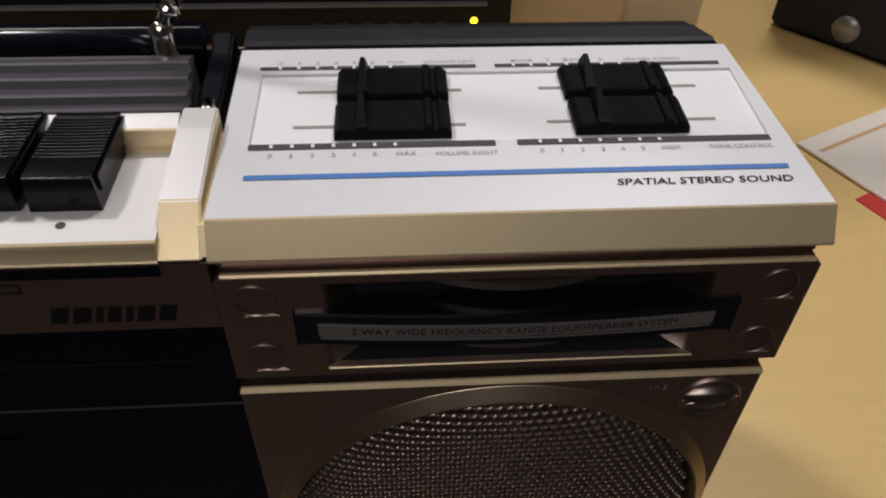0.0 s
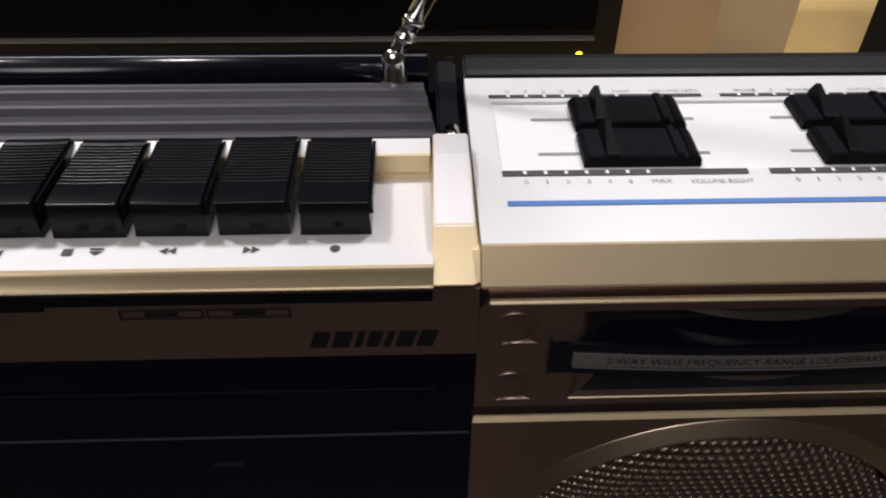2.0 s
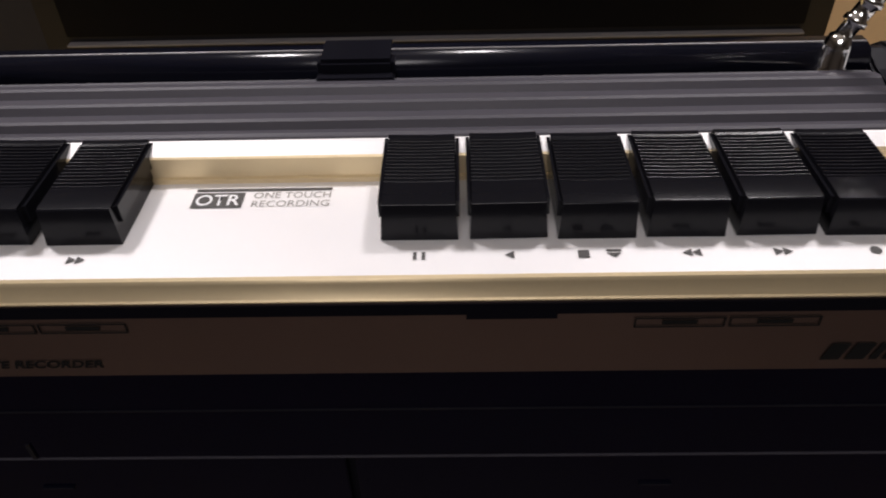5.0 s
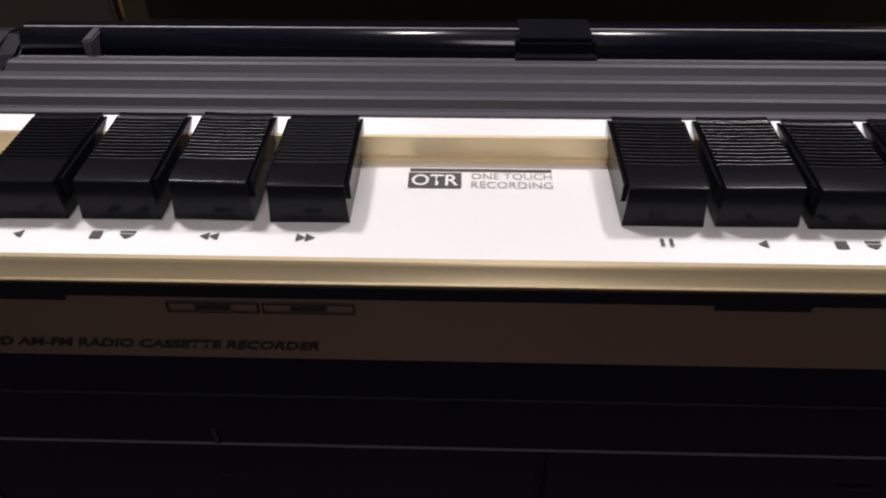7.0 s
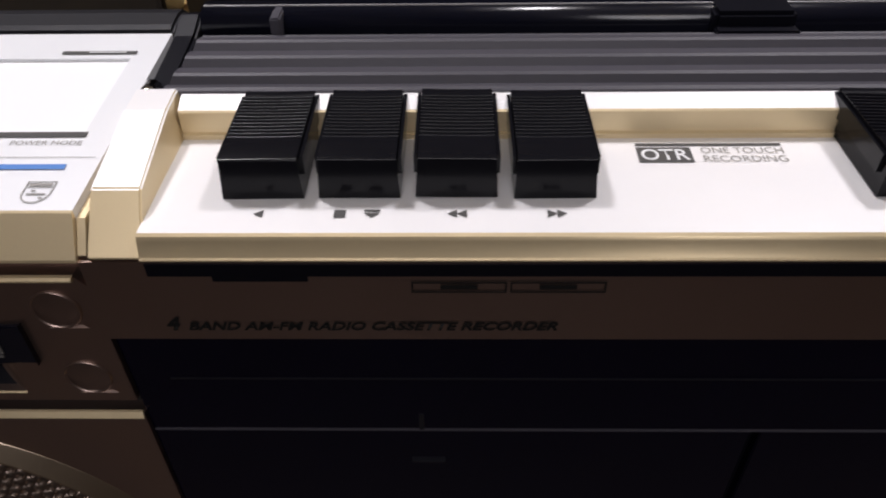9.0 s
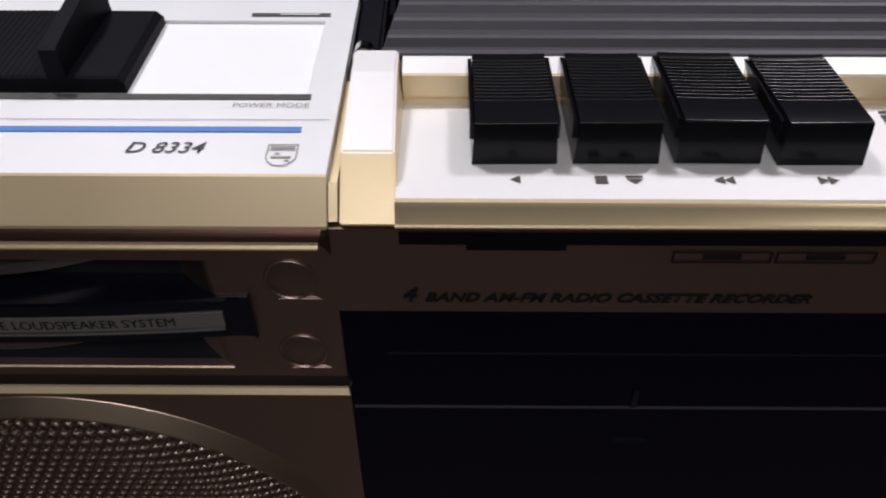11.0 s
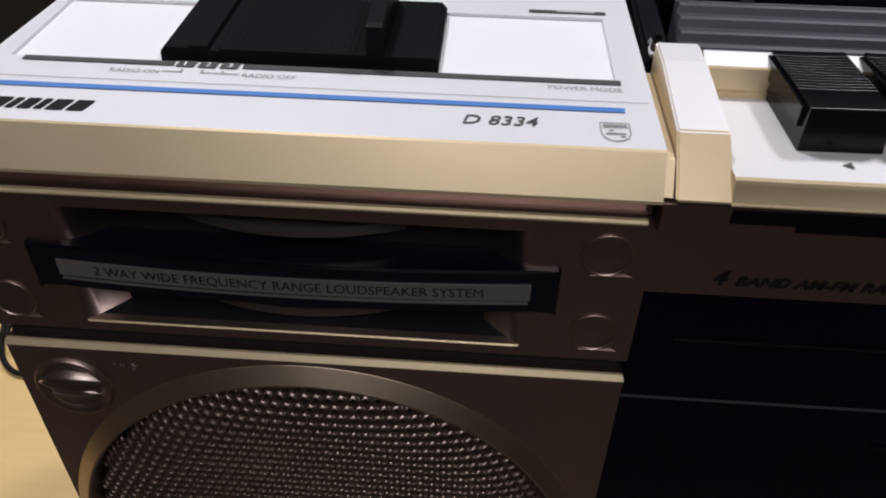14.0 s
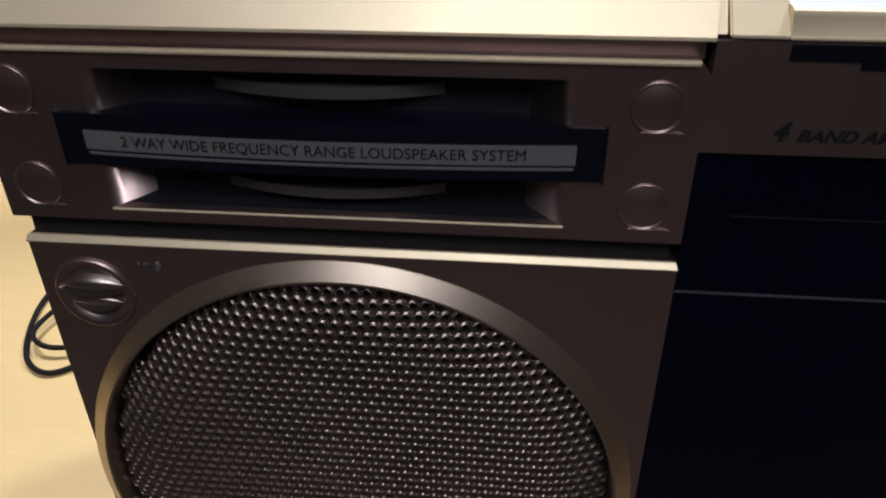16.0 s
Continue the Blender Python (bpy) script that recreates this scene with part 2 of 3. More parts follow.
# centre section
part("centre_body", extrude_x([(0.004, -0.016), (0.004, 0.1715), (0.040, 0.1800), (0.088, 0.1770), (0.108, 0.165), (0.116, 0.12), (0.116, -0.016)], -0.1386, 0.1397), BLACK, unit, "black plastic body")
front = extrude_x([(0.0, 0.1525), (0.0, 0.1732), (0.004, 0.1732), (0.004, 0.1525)], -0.1386, 0.1396)
part("front_panel", front, TAUPE, unit)
tray = extrude_x([(-0.0003, 0.1736), (-0.0003, 0.1739), (0.0001, 0.1742), (0.0011, 0.1772), (0.0015, 0.1781), (0.0021, 0.1785), (0.0336, 0.1785), (0.0336, 0.1796), (0.0343, 0.1799), (0.0345, 0.1845),
                  (0.0349, 0.1849), (0.0385, 0.1863), (0.0392, 0.1864), (0.0392, 0.1736)], -0.1268, 0.1296)
tray_ob = part("key_tray", tray, CHAMPAGNE, unit, "champagne key tray with silver-white floor")
tray_ob.data.materials.append(TRAYWHITE)
for f in tray_ob.data.polygons:
    f.material_index = 1 if f.normal.z > 0.9 and not 0.1787 < f.center.z < 0.1830 else 0
    f.use_smooth = 0.1742 < f.center.z < 0.1784 and f.center.y < 0.0016 and abs(f.normal.x) < 0.5
for s in (-1, 1):
    bm = bmesh.new()
    prof = [(0.0, 0.1736), (0.0002, 0.1742), (0.0095, 0.1832), (0.0315, 0.1870), (0.0400, 0.1874), (0.0400, 0.1736)]
    low = lambda z: (0.1290 if s > 0 else 0.1262) + 0.0010 * max(0.0, (z - 0.1785) / 0.006)
    a = [bm.verts.new((s * low(z), y, z)) for y, z in prof]
    b = [bm.verts.new((0.1388 if s > 0 else -0.1366, y, z)) for y, z in prof]
    bm.faces.new(a), bm.faces.new(b[::-1])
    for i in range(len(prof)):
        j = (i + 1) % len(prof)
        bm.faces.new((a[i], b[i], b[j], a[j]))
    soften(bm, 0.0005)
    cheek = part("tray_cheek", bm, CHAMPAGNE, unit)
    cheek.data.materials.append(TRAYWHITE)
    for f in cheek.data.polygons:
        f.material_index = 1 if f.normal.z > 0.95 else 0

# keys, with fine ribs across the rear of their tops
KEYW = 0.0157
KEYLEFTS = [-0.1133 + 0.01865 * i for i in range(4)] + [0.0112 + 0.01788 * i for i in range(6)]


RIBS = (13, 0.00128)


def cassette_key():
    """A black piano key: dished top with fine ribs, flat front lip."""
    top = [(0.0130, 0.1870), (0.01315, 0.1872), (0.0134, 0.18728), (0.0204, 0.1874)]
    n, pitch = RIBS
    for i in range(n):
        y = 0.0206 + i * pitch
        top += [(y + pitch * 0.5 * (1 - math.cos(k * math.pi / 6)) * 0.62, 0.1871 + 0.00042 * math.sin(k * math.pi / 6)) for k in range(7)]
    top += [(0.0376, 0.1873), (0.0388, 0.1874)]
    bm = bmesh.new()
    cols, cells = [], 10
    draw_in = lambda z: 0.0005 * (z - 0.179) / 0.008
    for c in range(cells + 1):
        u = c / cells
        dish = 0.00013 * (1 - (2 * u - 1) ** 2)
        col = []
        for k, (y, z) in enumerate(top):
            zz = z - (dish if k > 3 else 0.0)
            d = draw_in(z)
            col.append(bm.verts.new((d + (KEYW - 2 * d) * u, y, zz)))
        cols.append(col)
    for p, q in zip(cols, cols[1:]):
        for k in range(len(top) - 1):
            f = bm.faces.new((p[k], q[k], q[k + 1], p[k + 1]))
            f.tag = True
    low = [bm.verts.new(v) for v in ((0, 0.0123, 0.1788), (KEYW, 0.0123, 0.1788), (KEYW, 0.0392, 0.1788), (0, 0.0392, 0.1788))]
    bm.faces.new([col[0] for col in cols] + [low[1], low[0]])
    bm.faces.new([col[-1] for col in cols][::-1] + [low[3], low[2]])
    bm.faces.new(cols[0] + [low[3], low[0]])
    bm.faces.new(cols[-1][::-1] + [low[1], low[2]])
    return bm


bm = cassette_key()
for e in bm.edges:
    if len(e.link_faces) == 2 and (not all(f.tag for f in e.link_faces)):
        e.smooth = False
    elif abs(e.verts[0].co.y - e.verts[1].co.y) < 1e-7 and e.verts[0].co.y > 0.0204:
        u = (e.verts[0].co.y - 0.0206) % RIBS[1] / RIBS[1]
        e.smooth = 0.02 < u < 0.60 and e.verts[0].co.y < 0.0372
for x0 in (-0.00035, KEYW - 0.00035):          # lower ledges along both sides
    ledge = block(x0, x0 + 0.0007, 0.0150, 0.0386, 0.1826, 0.18655)
    me = bpy.data.meshes.new("tmp")
    for e in ledge.edges:
        e.smooth = False
    ledge.to_mesh(me), ledge.free()
    bm.from_mesh(me)
    bpy.data.meshes.remove(me)
first = part("cassette_key", bm, KEYBLACK, unit, "ribbed black piano key", True)
for i, x in enumerate(KEYLEFTS):
    ob = first if i == 0 else new("cassette_key", first.data)
    lean = 0.35 * ((i * 7) % 5 - 2)            # each key sits a little askew
    ob.parent, ob.rotation_euler = unit, (0, radians(lean), 0)
    ob.location = (x - 0.187 * math.sin(radians(lean)), 0, 0.0002 * ((i * 7) % 3 - 1) + KEYW / 2 * math.sin(radians(lean)))
    ob["label"] = "ribbed black piano key"

# signs under the keys
tri_l = lambda u, v, w, h: [(u + w, v), (u + w, v + h), (u, v + h / 2)]
tri_r = lambda u, v, w, h: [(u, v), (u + w, v + h / 2), (u, v + h)]
SIGNY = 0.0064


def sign(kind, x):
    h = 0.0022
    if kind == "play":
        o = [tri_l(x - 0.0009, SIGNY, 0.0018, h)]
    elif kind == "stop":
        o = [rect(x - 0.0044, SIGNY, x - 0.0022, SIGNY + h), rect(x + 0.0012, SIGNY + 0.0018, x + 0.0042, SIGNY + 0.0023), [(x + 0.0012, SIGNY + 0.0013), (x + 0.0027, SIGNY), (x + 0.0042, SIGNY + 0.0013)]]
    elif kind == "rewind":
        o = [tri_l(x - 0.0018, SIGNY, 0.0018, h), tri_l(x, SIGNY, 0.0018, h)]
    elif kind == "wind":
        o = [tri_r(x - 0.0018, SIGNY, 0.0018, h), tri_r(x, SIGNY, 0.0018, h)]
    elif kind == "pause":
        o = [rect(x - 0.0012, SIGNY, x - 0.0005, SIGNY + h), rect(x + 0.0005, SIGNY, x + 0.0012, SIGNY + h)]
    else:
        o = [[(x + 0.0011 * math.cos(k * math.pi / 8), SIGNY + 0.0011 + 0.0011 * math.sin(k * math.pi / 8)) for k in range(16)]]
    part("key_sign", flat(o, 0.00005, floor_at(0, 0)), INK, unit)


for i, kind in enumerate(["play", "stop", "rewind", "wind", "pause", "play", "stop", "rewind", "wind", "record"]):
    sign(kind, KEYLEFTS[i] + KEYW / 2)

part("print_line", flat([rect(-0.0310, 0.0304, -0.0009, 0.0312)], 0.00005, floor_at(0, 0)), INK, unit)
part("print_box", flat([rect(-0.0311, 0.0243, -0.0200, 0.0297)], 0.00004, floor_at(0, 0)), INK, unit)
lettering("lettering", "OTR", 0.0098, 0.0040, floor_at(-0.0304, 0.0250, 0.17857), SILVER, unit, 0.012)
lettering("lettering", "ONE TOUCH", 0.0169, 0.0022, floor_at(-0.0179, 0.0276), INKGREY, unit)
lettering("lettering", "RECORDING", 0.0169, 0.0022, floor_at(-0.0179, 0.0245), INKGREY, unit)

# front writing and dark strip
part("dark_strip", block(-0.1262, 0.1294, -0.0004, 0.001, 0.1700, 0.1729), BLACK, unit)
for x in (-0.1142, 0.0282):
    part("strip_tab", block(x, x + 0.0180, -0.0003, 0.001, 0.1686, 0.1699), BLACK, unit)
for x in (-0.0768, -0.0581, 0.0616, 0.0804):
    o = [rect(x, 0.1657, x + 0.0180, 0.1660), rect(x, 0.1681, x + 0.0180, 0.1684), rect(x, 0.1660, x + 0.0003, 0.1681), rect(x + 0.0177, 0.1660, x + 0.0180, 0.1681), rect(x + 0.0055, 0.1666, x + 0.0125, 0.1676)]
    part("print_frame", flat(o, 0.0001, front_at(0, 0)), INKBLACK, unit)
lettering("lettering", "4", 0.0030, 0.0038, front_at(-0.1260, 0.1552), INKBLACK, unit, 0.05, 0.3)
lettering("lettering", "BAND AM-FM RADIO CASSETTE RECORDER", 0.0735, 0.0024, front_at(-0.1218, 0.1552), INKBLACK, unit, 0.03, 0.3)


def wordmark(place, width, height, parent):
    """A name drawn as seven leaning bars."""
    shares = (0.80, 0.85, 0.34, 0.62, 0.34, 0.80, 0.80)
    unit_w = width / (sum(shares) + 0.22 * 6)
    o, u = [], 0.0
    for share in shares:
        o.append(rect(u, 0, u + share * unit_w, height, height * 0.3))
        u += (share + 0.22) * unit_w
    for piece in o:
        part("block_mark", flat([piece], 0.00008, place), INKBLACK, parent, "dark leaning block mark")


wordmark(front_at(0.1014, 0.1556), 0.0280, 0.0048, unit)

# tuner window, trim edge and cassette doors
part("tuner_window", block(-0.1385, 0.1396, 0.0012, 0.005, 0.1209, 0.1524, 0.0003), GLASS, unit, "dark tinted dial window")
part("window_trim", block(-0.1380, 0.1390, 0.0009, 0.003, 0.12055, 0.1208), GREYRIB, unit)
part("dial_line", block(-0.1300, 0.1300, 0.0008, 0.002, 0.1388, 0.1391), LID, unit)
part("tuning_pointer", block(-0.0768, -0.0757, 0.0007, 0.002, 0.1213, 0.1268), LID, unit, "slim dial pointer")
for s in (-1, 1):
    x0, x1 = (0.0012, 0.1395) if s > 0 else (-0.1384, -0.0012)
    door = part("cassette_door", block(x0, x1, 0.0011, 0.006, -0.004, 0.1205, 0.0003), GLASS, unit, "dark tinted cassette door")
    part("door_mark", block(s * 0.075 - 0.004, s * 0.075 + 0.004, 0.0004, 0.0012, 0.1085, 0.1091), GLOSS, door)

# ribbed top, handle, aerial
prof = [(0.0396, 0.1760), (0.0396, 0.1862), (0.0399, 0.1866)]
for y0, y1, z in ((0.0399, 0.0446, 0.1866), (0.0452, 0.0512, 0.1873), (0.0520, 0.0580, 0.1880), (0.0588, 0.0640, 0.1886)):
    prof += [(y0 + 0.0003, z), (y0 + 0.0012, z + 0.0003), (y1 - 0.0012, z - 0.0003), (y1, z - 0.0010)]
prof += [(0.0648, 0.1878), (0.0648, 0.1760)]
part("ribbed_top", extrude_x(prof, -0.1312, 0.1312, inset=lambda y, z: 0.0009 * sum(y > e for e in (0.0449, 0.0516, 0.0584))), GREYRIB, unit, "dark grey ribbed top strip")

handle = part("handle", extrude_x([(0.0690, 0.1800), (0.0688, 0.1880), (0.0700, 0.1905), (0.0725, 0.1915), (0.0765, 0.1915), (0.0795, 0.1900), (0.0805, 0.1860), (0.0795, 0.1800)], -0.1300, 0.1300), GLOSS, unit, "glossy black folding handle", True)
# thin light grey rod paints the highlight along the handle's top edge
part("handle_glint", tube([(-0.1295, 0.0728, 0.19165), (0.1295, 0.0728, 0.19165)], 0.00028, segs=8), RIM, handle)
for s in (-1, 1):
    bm = extrude_x([(0.0420, 0.1800), (0.0415, 0.1822), (0.0440, 0.1832), (0.0690, 0.1858), (0.0765, 0.1880), (0.0800, 0.1872), (0.0800, 0.1800)], min(s * 0.1318, s * 0.1375), max(s * 0.1318, s * 0.1375))
    soften(bm, 0.0008)
    part("handle_arm", bm, BLACK, handle)
    part("pivot", lathe_y([(0.0, -0.002), (0.0018, -0.002), (0.0022, -0.0012), (0.0022, 0.003), (0.0, 0.003)], s * 0.1352, 0.1845, 20), CHROME, handle, "chrome pivot cap", True).location = (0, 0.0425, 0)
part("clip", block(-0.0077, 0.0116, 0.0662, 0.0790, 0.1845, 0.1920, 0.0010), BLACK, unit, "black handle clip")
part("clip_foot", block(-0.0077, 0.0116, 0.0628, 0.0664, 0.1870, 0.1888, 0.0004), BLACK, unit)
part("aerial_rest", block(-0.1124, -0.1099, 0.0655, 0.0745, 0.1860, 0.1915, 0.0004), GREYRIB, unit)

AX, AY = 0.1206, 0.0690
aerial = part("aerial", tube([(AX, AY, 0.1852), (AX, AY, 0.1860), (AX, AY, 0.1867), (AX, AY, 0.1874), (AX, AY, 0.1925), (AX, AY, 0.1950), (AX, AY, 0.1958)], 0.003, radii=[0.0044, 0.0045, 0.0040, 0.0034, 0.0033, 0.0026, 0.0008], segs=24), CHROME, unit, "chrome telescopic aerial", True)
A, B = Vector((AX + 0.0004, AY + 0.0004, 0.1939)), Vector((AX + 0.0760, AY + 0.0150, 0.3284))
d = (B - A).normalized()
knuckle = tube([A, A + d * 0.0040, A + d * 0.0043, A + d * 0.0056, A + d * 0.0060, A + d * 0.0092, A + d * 0.0095, A + d * 0.0108, A + d * 0.0112], 0.002, radii=[0.0022, 0.0022, 0.0030, 0.0030, 0.0024, 0.0024, 0.0031, 0.0031, 0.0024], segs=24)
part("knuckle", knuckle, CHROME, aerial, "", True)
part("rod", tube([A + d * 0.010, A + d * 0.10, A + d * 0.1002, B], 0.002, radii=[0.0026, 0.0026, 0.0021, 0.0021], segs=24), CHROME, aerial, "", True)

# ---- speaker sections, one each side ----


def grille(cx, cz, radius, parent):
    """Punched bronze mesh: raised round rims in staggered rows."""
    verts, faces = [], []
    px, pz = 0.00288, 0.00250
    dome = lambda u, v: -0.0022 + 0.0038 * max(0.0, (math.hypot(u, v) - 0.046) / 0.0155) ** 2
    rows = int(radius / pz) + 1
    for j in range(-rows, rows + 1):
        for i in range(-int(radius / px) - 1, int(radius / px) + 2):
            x, z = (i + (0.5 if j % 2 else 0.0)) * px, j * pz
            if x * x + z * z > radius * radius:
                continue
            base = len(verts)
            for k in range(6):
                a = math.pi / 6 + k * math.pi / 3
                c, s = math.cos(a), math.sin(a)
                for r, rise in ((0.001665, 0.0), (0.00120, -0.00080), (0.00106, -0.00064), (0.00096, 0.0010)):
                    u, v = x + r * c, z + r * s
                    verts.append((cx + u, dome(u, v) + rise, cz + v))
            for k in range(6):
                p, q = base + 4 * k, base + 4 * ((k + 1) % 6)
                faces += [(p, q, q + 1, p + 1), (p + 1, q + 1, q + 2, p + 2), (p + 2, q + 2, q + 3, p + 3)]
    me = bpy.data.meshes.new("grille_mesh")
    me.from_pydata(verts, [], faces)
    me.materials.append(MESH)
    for f in me.polygons:
        f.use_smooth = True
    ob = new("grille_mesh", me)
    ob.parent = parent
    return tagged(ob, "bronze punched metal speaker mesh", kind="stuff")


def plate_with_hole(x0, x1, z0, z1, cx, cz, r, y0, y1, segs=96):
    """An upright plate with a round hole and a rounded upper edge."""
    bm = bmesh.new()
    inner, outer, back, hole = [], [], [], []
    corners = [math.atan2(z - cz, x - cx) % (2 * math.pi) for x in (x0, x1) for z in (z0, z1)]
    angles = sorted([2 * math.pi * (k + 0.5) / segs for k in range(segs)] + corners)
    segs = len(angles)
    for k in range(segs):
        a = angles[k]
        c, s = math.cos(a), math.sin(a)
        t = min(((x1 if c > 0 else x0) - cx) / c if abs(c) > 1e-9 else 9, ((z1 if s > 0 else z0) - cz) / s if abs(s) > 1e-9 else 9)
        inner.append(bm.verts.new((cx + r * c, y0, cz + r * s)))
        hole.append(bm.verts.new((cx + r * c, y1, cz + r * s)))
        outer.append(bm.verts.new((cx + t * c, y0, cz + t * s)))
        back.append(bm.verts.new((cx + t * c, y1, cz + t * s)))
    for k in range(segs):
        j = (k + 1) % segs
        bm.faces.new((inner[k], inner[j], outer[j], outer[k]))
        bm.faces.new((outer[k], outer[j], back[j], back[k]))
        bm.faces.new((inner[k], hole[k], hole[j], inner[j]))
    return bm


def bowed(xc, half, z0, z1, y_mid, y_end, y_back, segs=24, bm=None):
    """A level bar whose front bows towards the viewer."""
    bm = bm or bmesh.new()
    rows = []
    for i in range(segs + 1):
        u = -1 + 2 * i / segs
        x, y = xc + half * u, y_mid + (y_end - y_mid) * u * u
        rows.append([bm.verts.new(p) for p in ((x, y, z0), (x, y, z1), (x, y_back, z1), (x, y_back, z0))])
    for p, q in zip(rows, rows[1:]):
        for k in range(4):
            bm.faces.new((p[k], q[k], q[(k + 1) % 4], p[(k + 1) % 4]))
    bm.faces.new(rows[0][::-1]), bm.faces.new(rows[-1])
    return bm


def speaker_section(s):
    """s: 1 for the section with the volume sliders, -1 for the one with the power slider."""
    X = lambda d: s * ((0.2097 if s > 0 else 0.2086) + d)          # d: distance outwards from the section's middle
    lohi = lambda a, b: (min(a, b), max(a, b))
    box = extrude_x([(0.006, -0.016), (0.006, 0.1705), (0.010, 0.1790), (0.0725, 0.1815), (0.0732, 0.1850), (0.0760, 0.1857), (0.0820, 0.1862), (0.0855, 0.1856), (0.0885, 0.1835), (0.1060, 0.1700), (0.1160, 0.12), (0.1160, -0.016)],
                    *lohi(X(-0.0698), X(0.0692)))
    for v in box.verts:
        if abs(v.co.x - X(0.0692)) < 1e-6 and v.co.z > 0.15:
            v.co.x -= s * (0.0041 * v.co.y / 0.0712 + (0.005 if v.co.y > 0.081 else 0))
    soften(box, 0.0008)
    sec = part("speaker_section", box, LID, unit, "dark grey plastic speaker section")

    # top panel: bevelled rim round a sunk white window
    x_in, x_out = X(-0.0698), X(0.0705)
    w_in, w_out = X(-0.0632), X(0.0640)

    def strip(y0, y1, xa, xb):
        z = lambda y: TOPZ + 0.0514 * y
        prof = [(y0, z(y0)), (y1, z(y1)), (y1, z(y1) - 0.003), (y0, z(y0) - 0.003)]
        bm = bmesh.new()
        a = [bm.verts.new((xa - (s * 0.0041 * y / 0.0712 if abs(xa - x_out) < 1e-6 else 0), y, q)) for y, q in prof]
        b = [bm.verts.new((xb - (s * 0.0041 * y / 0.0712 if abs(xb - x_out) < 1e-6 else 0), y, q)) for y, q in prof]
        bm.faces.new(a), bm.faces.new(b[::-1])
        for i in range(4):
            bm.faces.new((a[i], b[i], b[(i + 1) % 4], a[(i + 1) % 4]))
        return bm
    joined = bmesh.new()
    for bm in (strip(0.0052, 0.0302, x_in, x_out), strip(0.0604, 0.0725, x_in, x_out), strip(0.0302, 0.0604, x_in, w_in), strip(0.0302, 0.0604, w_out, x_out)):
        me = bpy.data.meshes.new("tmp")
        bm.to_mesh(me), bm.free()
        joined.from_mesh(me)
        bpy.data.meshes.remove(me)
    part("top_panel", joined, SILVER, sec, "silver-white printed control panel")
    edge = extrude_x([(0.0, 0.1730), (0.0001, 0.1736), (0.0047, 0.1811), (0.0052, 0.18137), (0.0052, 0.1730)], *lohi(x_in, x_out))
    part("front_bevel", edge, CHAMPAGNE, sec, "champagne bevelled front edge")
    flange = extrude_x([(0.0010, 0.1740), (0.0052, 0.1796), (0.0380, 0.1812), (0.0380, 0.1740)], *lohi(X(-0.0700), X(-0.0716)))
    part("side_flange", flange, CHAMPAGNE, sec)
    part("panel_window", window_plate(w_in, w_out), WHITE, sec, "sunk white plate")
    # prints
    if s > 0:
        part("blue_line", flat([rect(0.1467, 0.0, 0.2738, 0.0016)], 0.00006, top_at(0, 0.0173)), BLUE, sec)
        bars = [(0.1465, 0.2054, 0.0281, 0.0020), (0.2107, 0.2734, 0.0281, 0.0020), (0.1459, 0.2037, 0.0621, 0.0014), (0.2089, 0.2713, 0.0621, 0.0014)]
        for a, b, y, h in bars:
            part("scale_bar", flat([rect(a, 0, b, h)], 0.00006, top_at(0, y)), INK, sec)
        for a, y in ((0.1519, 0.0286), (0.2163, 0.0286), (0.1512, 0.0622), (0.2140, 0.0622)):
            step, n = (0.0049, 7)
            part("scale_ticks", flat([rect(a + step * i - 0.0004, 0, a + step * i + 0.0004, 0.0012) for i in range(n)], 0.00005, top_at(0, y, 0.0003)), WHITE, sec)
            for i in range(6):
                yy = y - 0.0036 if y < 0.05 else y + 0.0022
                lettering("lettering", str(i), 0.0004 if i == 1 else 0.0010, 0.0015, top_at(a + step * i - (0.0002 if i == 1 else 0.0005), yy), INKGREY, sec)
        for words, x, y, w, h in (("MAX", 0.1815, 0.0250, 0.0048, 0.0015), ("VOLUME RIGHT", 0.1905, 0.0247, 0.0152, 0.0015), ("HIGH", 0.2455, 0.0252, 0.0044, 0.0014), ("TONE CONTROL", 0.2571, 0.0252, 0.0160, 0.0014),
                                  ("MAX", 0.1800, 0.0645, 0.0046, 0.0012), ("VOLUME LEFT", 0.1895, 0.0645, 0.0140, 0.0012), ("MONO", 0.2140, 0.0645, 0.0056, 0.0012), ("STEREO", 0.2280, 0.0645, 0.0070, 0.0012), ("SPATIAL STEREO", 0.2450, 0.0645, 0.0160, 0.0012)):
            lettering("lettering", words, w, h, top_at(x, y), INKGREY, sec)
        lettering("lettering", "SPATIAL STEREO SOUND", 0.0416, 0.0022, top_at(0.2317, 0.0126), INKBLACK, sec, 0.012, 0.15)
        for x0, x1, y in ((0.1563, 0.1990, 0.0528), (0.1563, 0.1990, 0.0378), (0.2195, 0.2620, 0.0530), (0.2195, 0.2628, 0.0382)):
            part("slider_slot", flat([rect(x0, 0, x1, 0.0011)], 0.00008, top_at(0, y - 0.0005, -0.00072)), INKGREY, sec)
        for x0, y, knob in ((0.1668, 0.0533, 0.0066), (0.1666, 0.0383, 0.0066), (0.2256, 0.0535, 0.0066), (0.2258, 0.0385, 0.0066)):
            slider(sec, x0, x0 + 0.0285, y - 0.0062, y + 0.0063, x0 + knob, 0.0038, 0.0030)
    else:
        part("blue_line", flat([rect(-0.2700, 0.0, -0.1449, 0.0016)], 0.00006, top_at(0, 0.0173)), BLUE, sec)
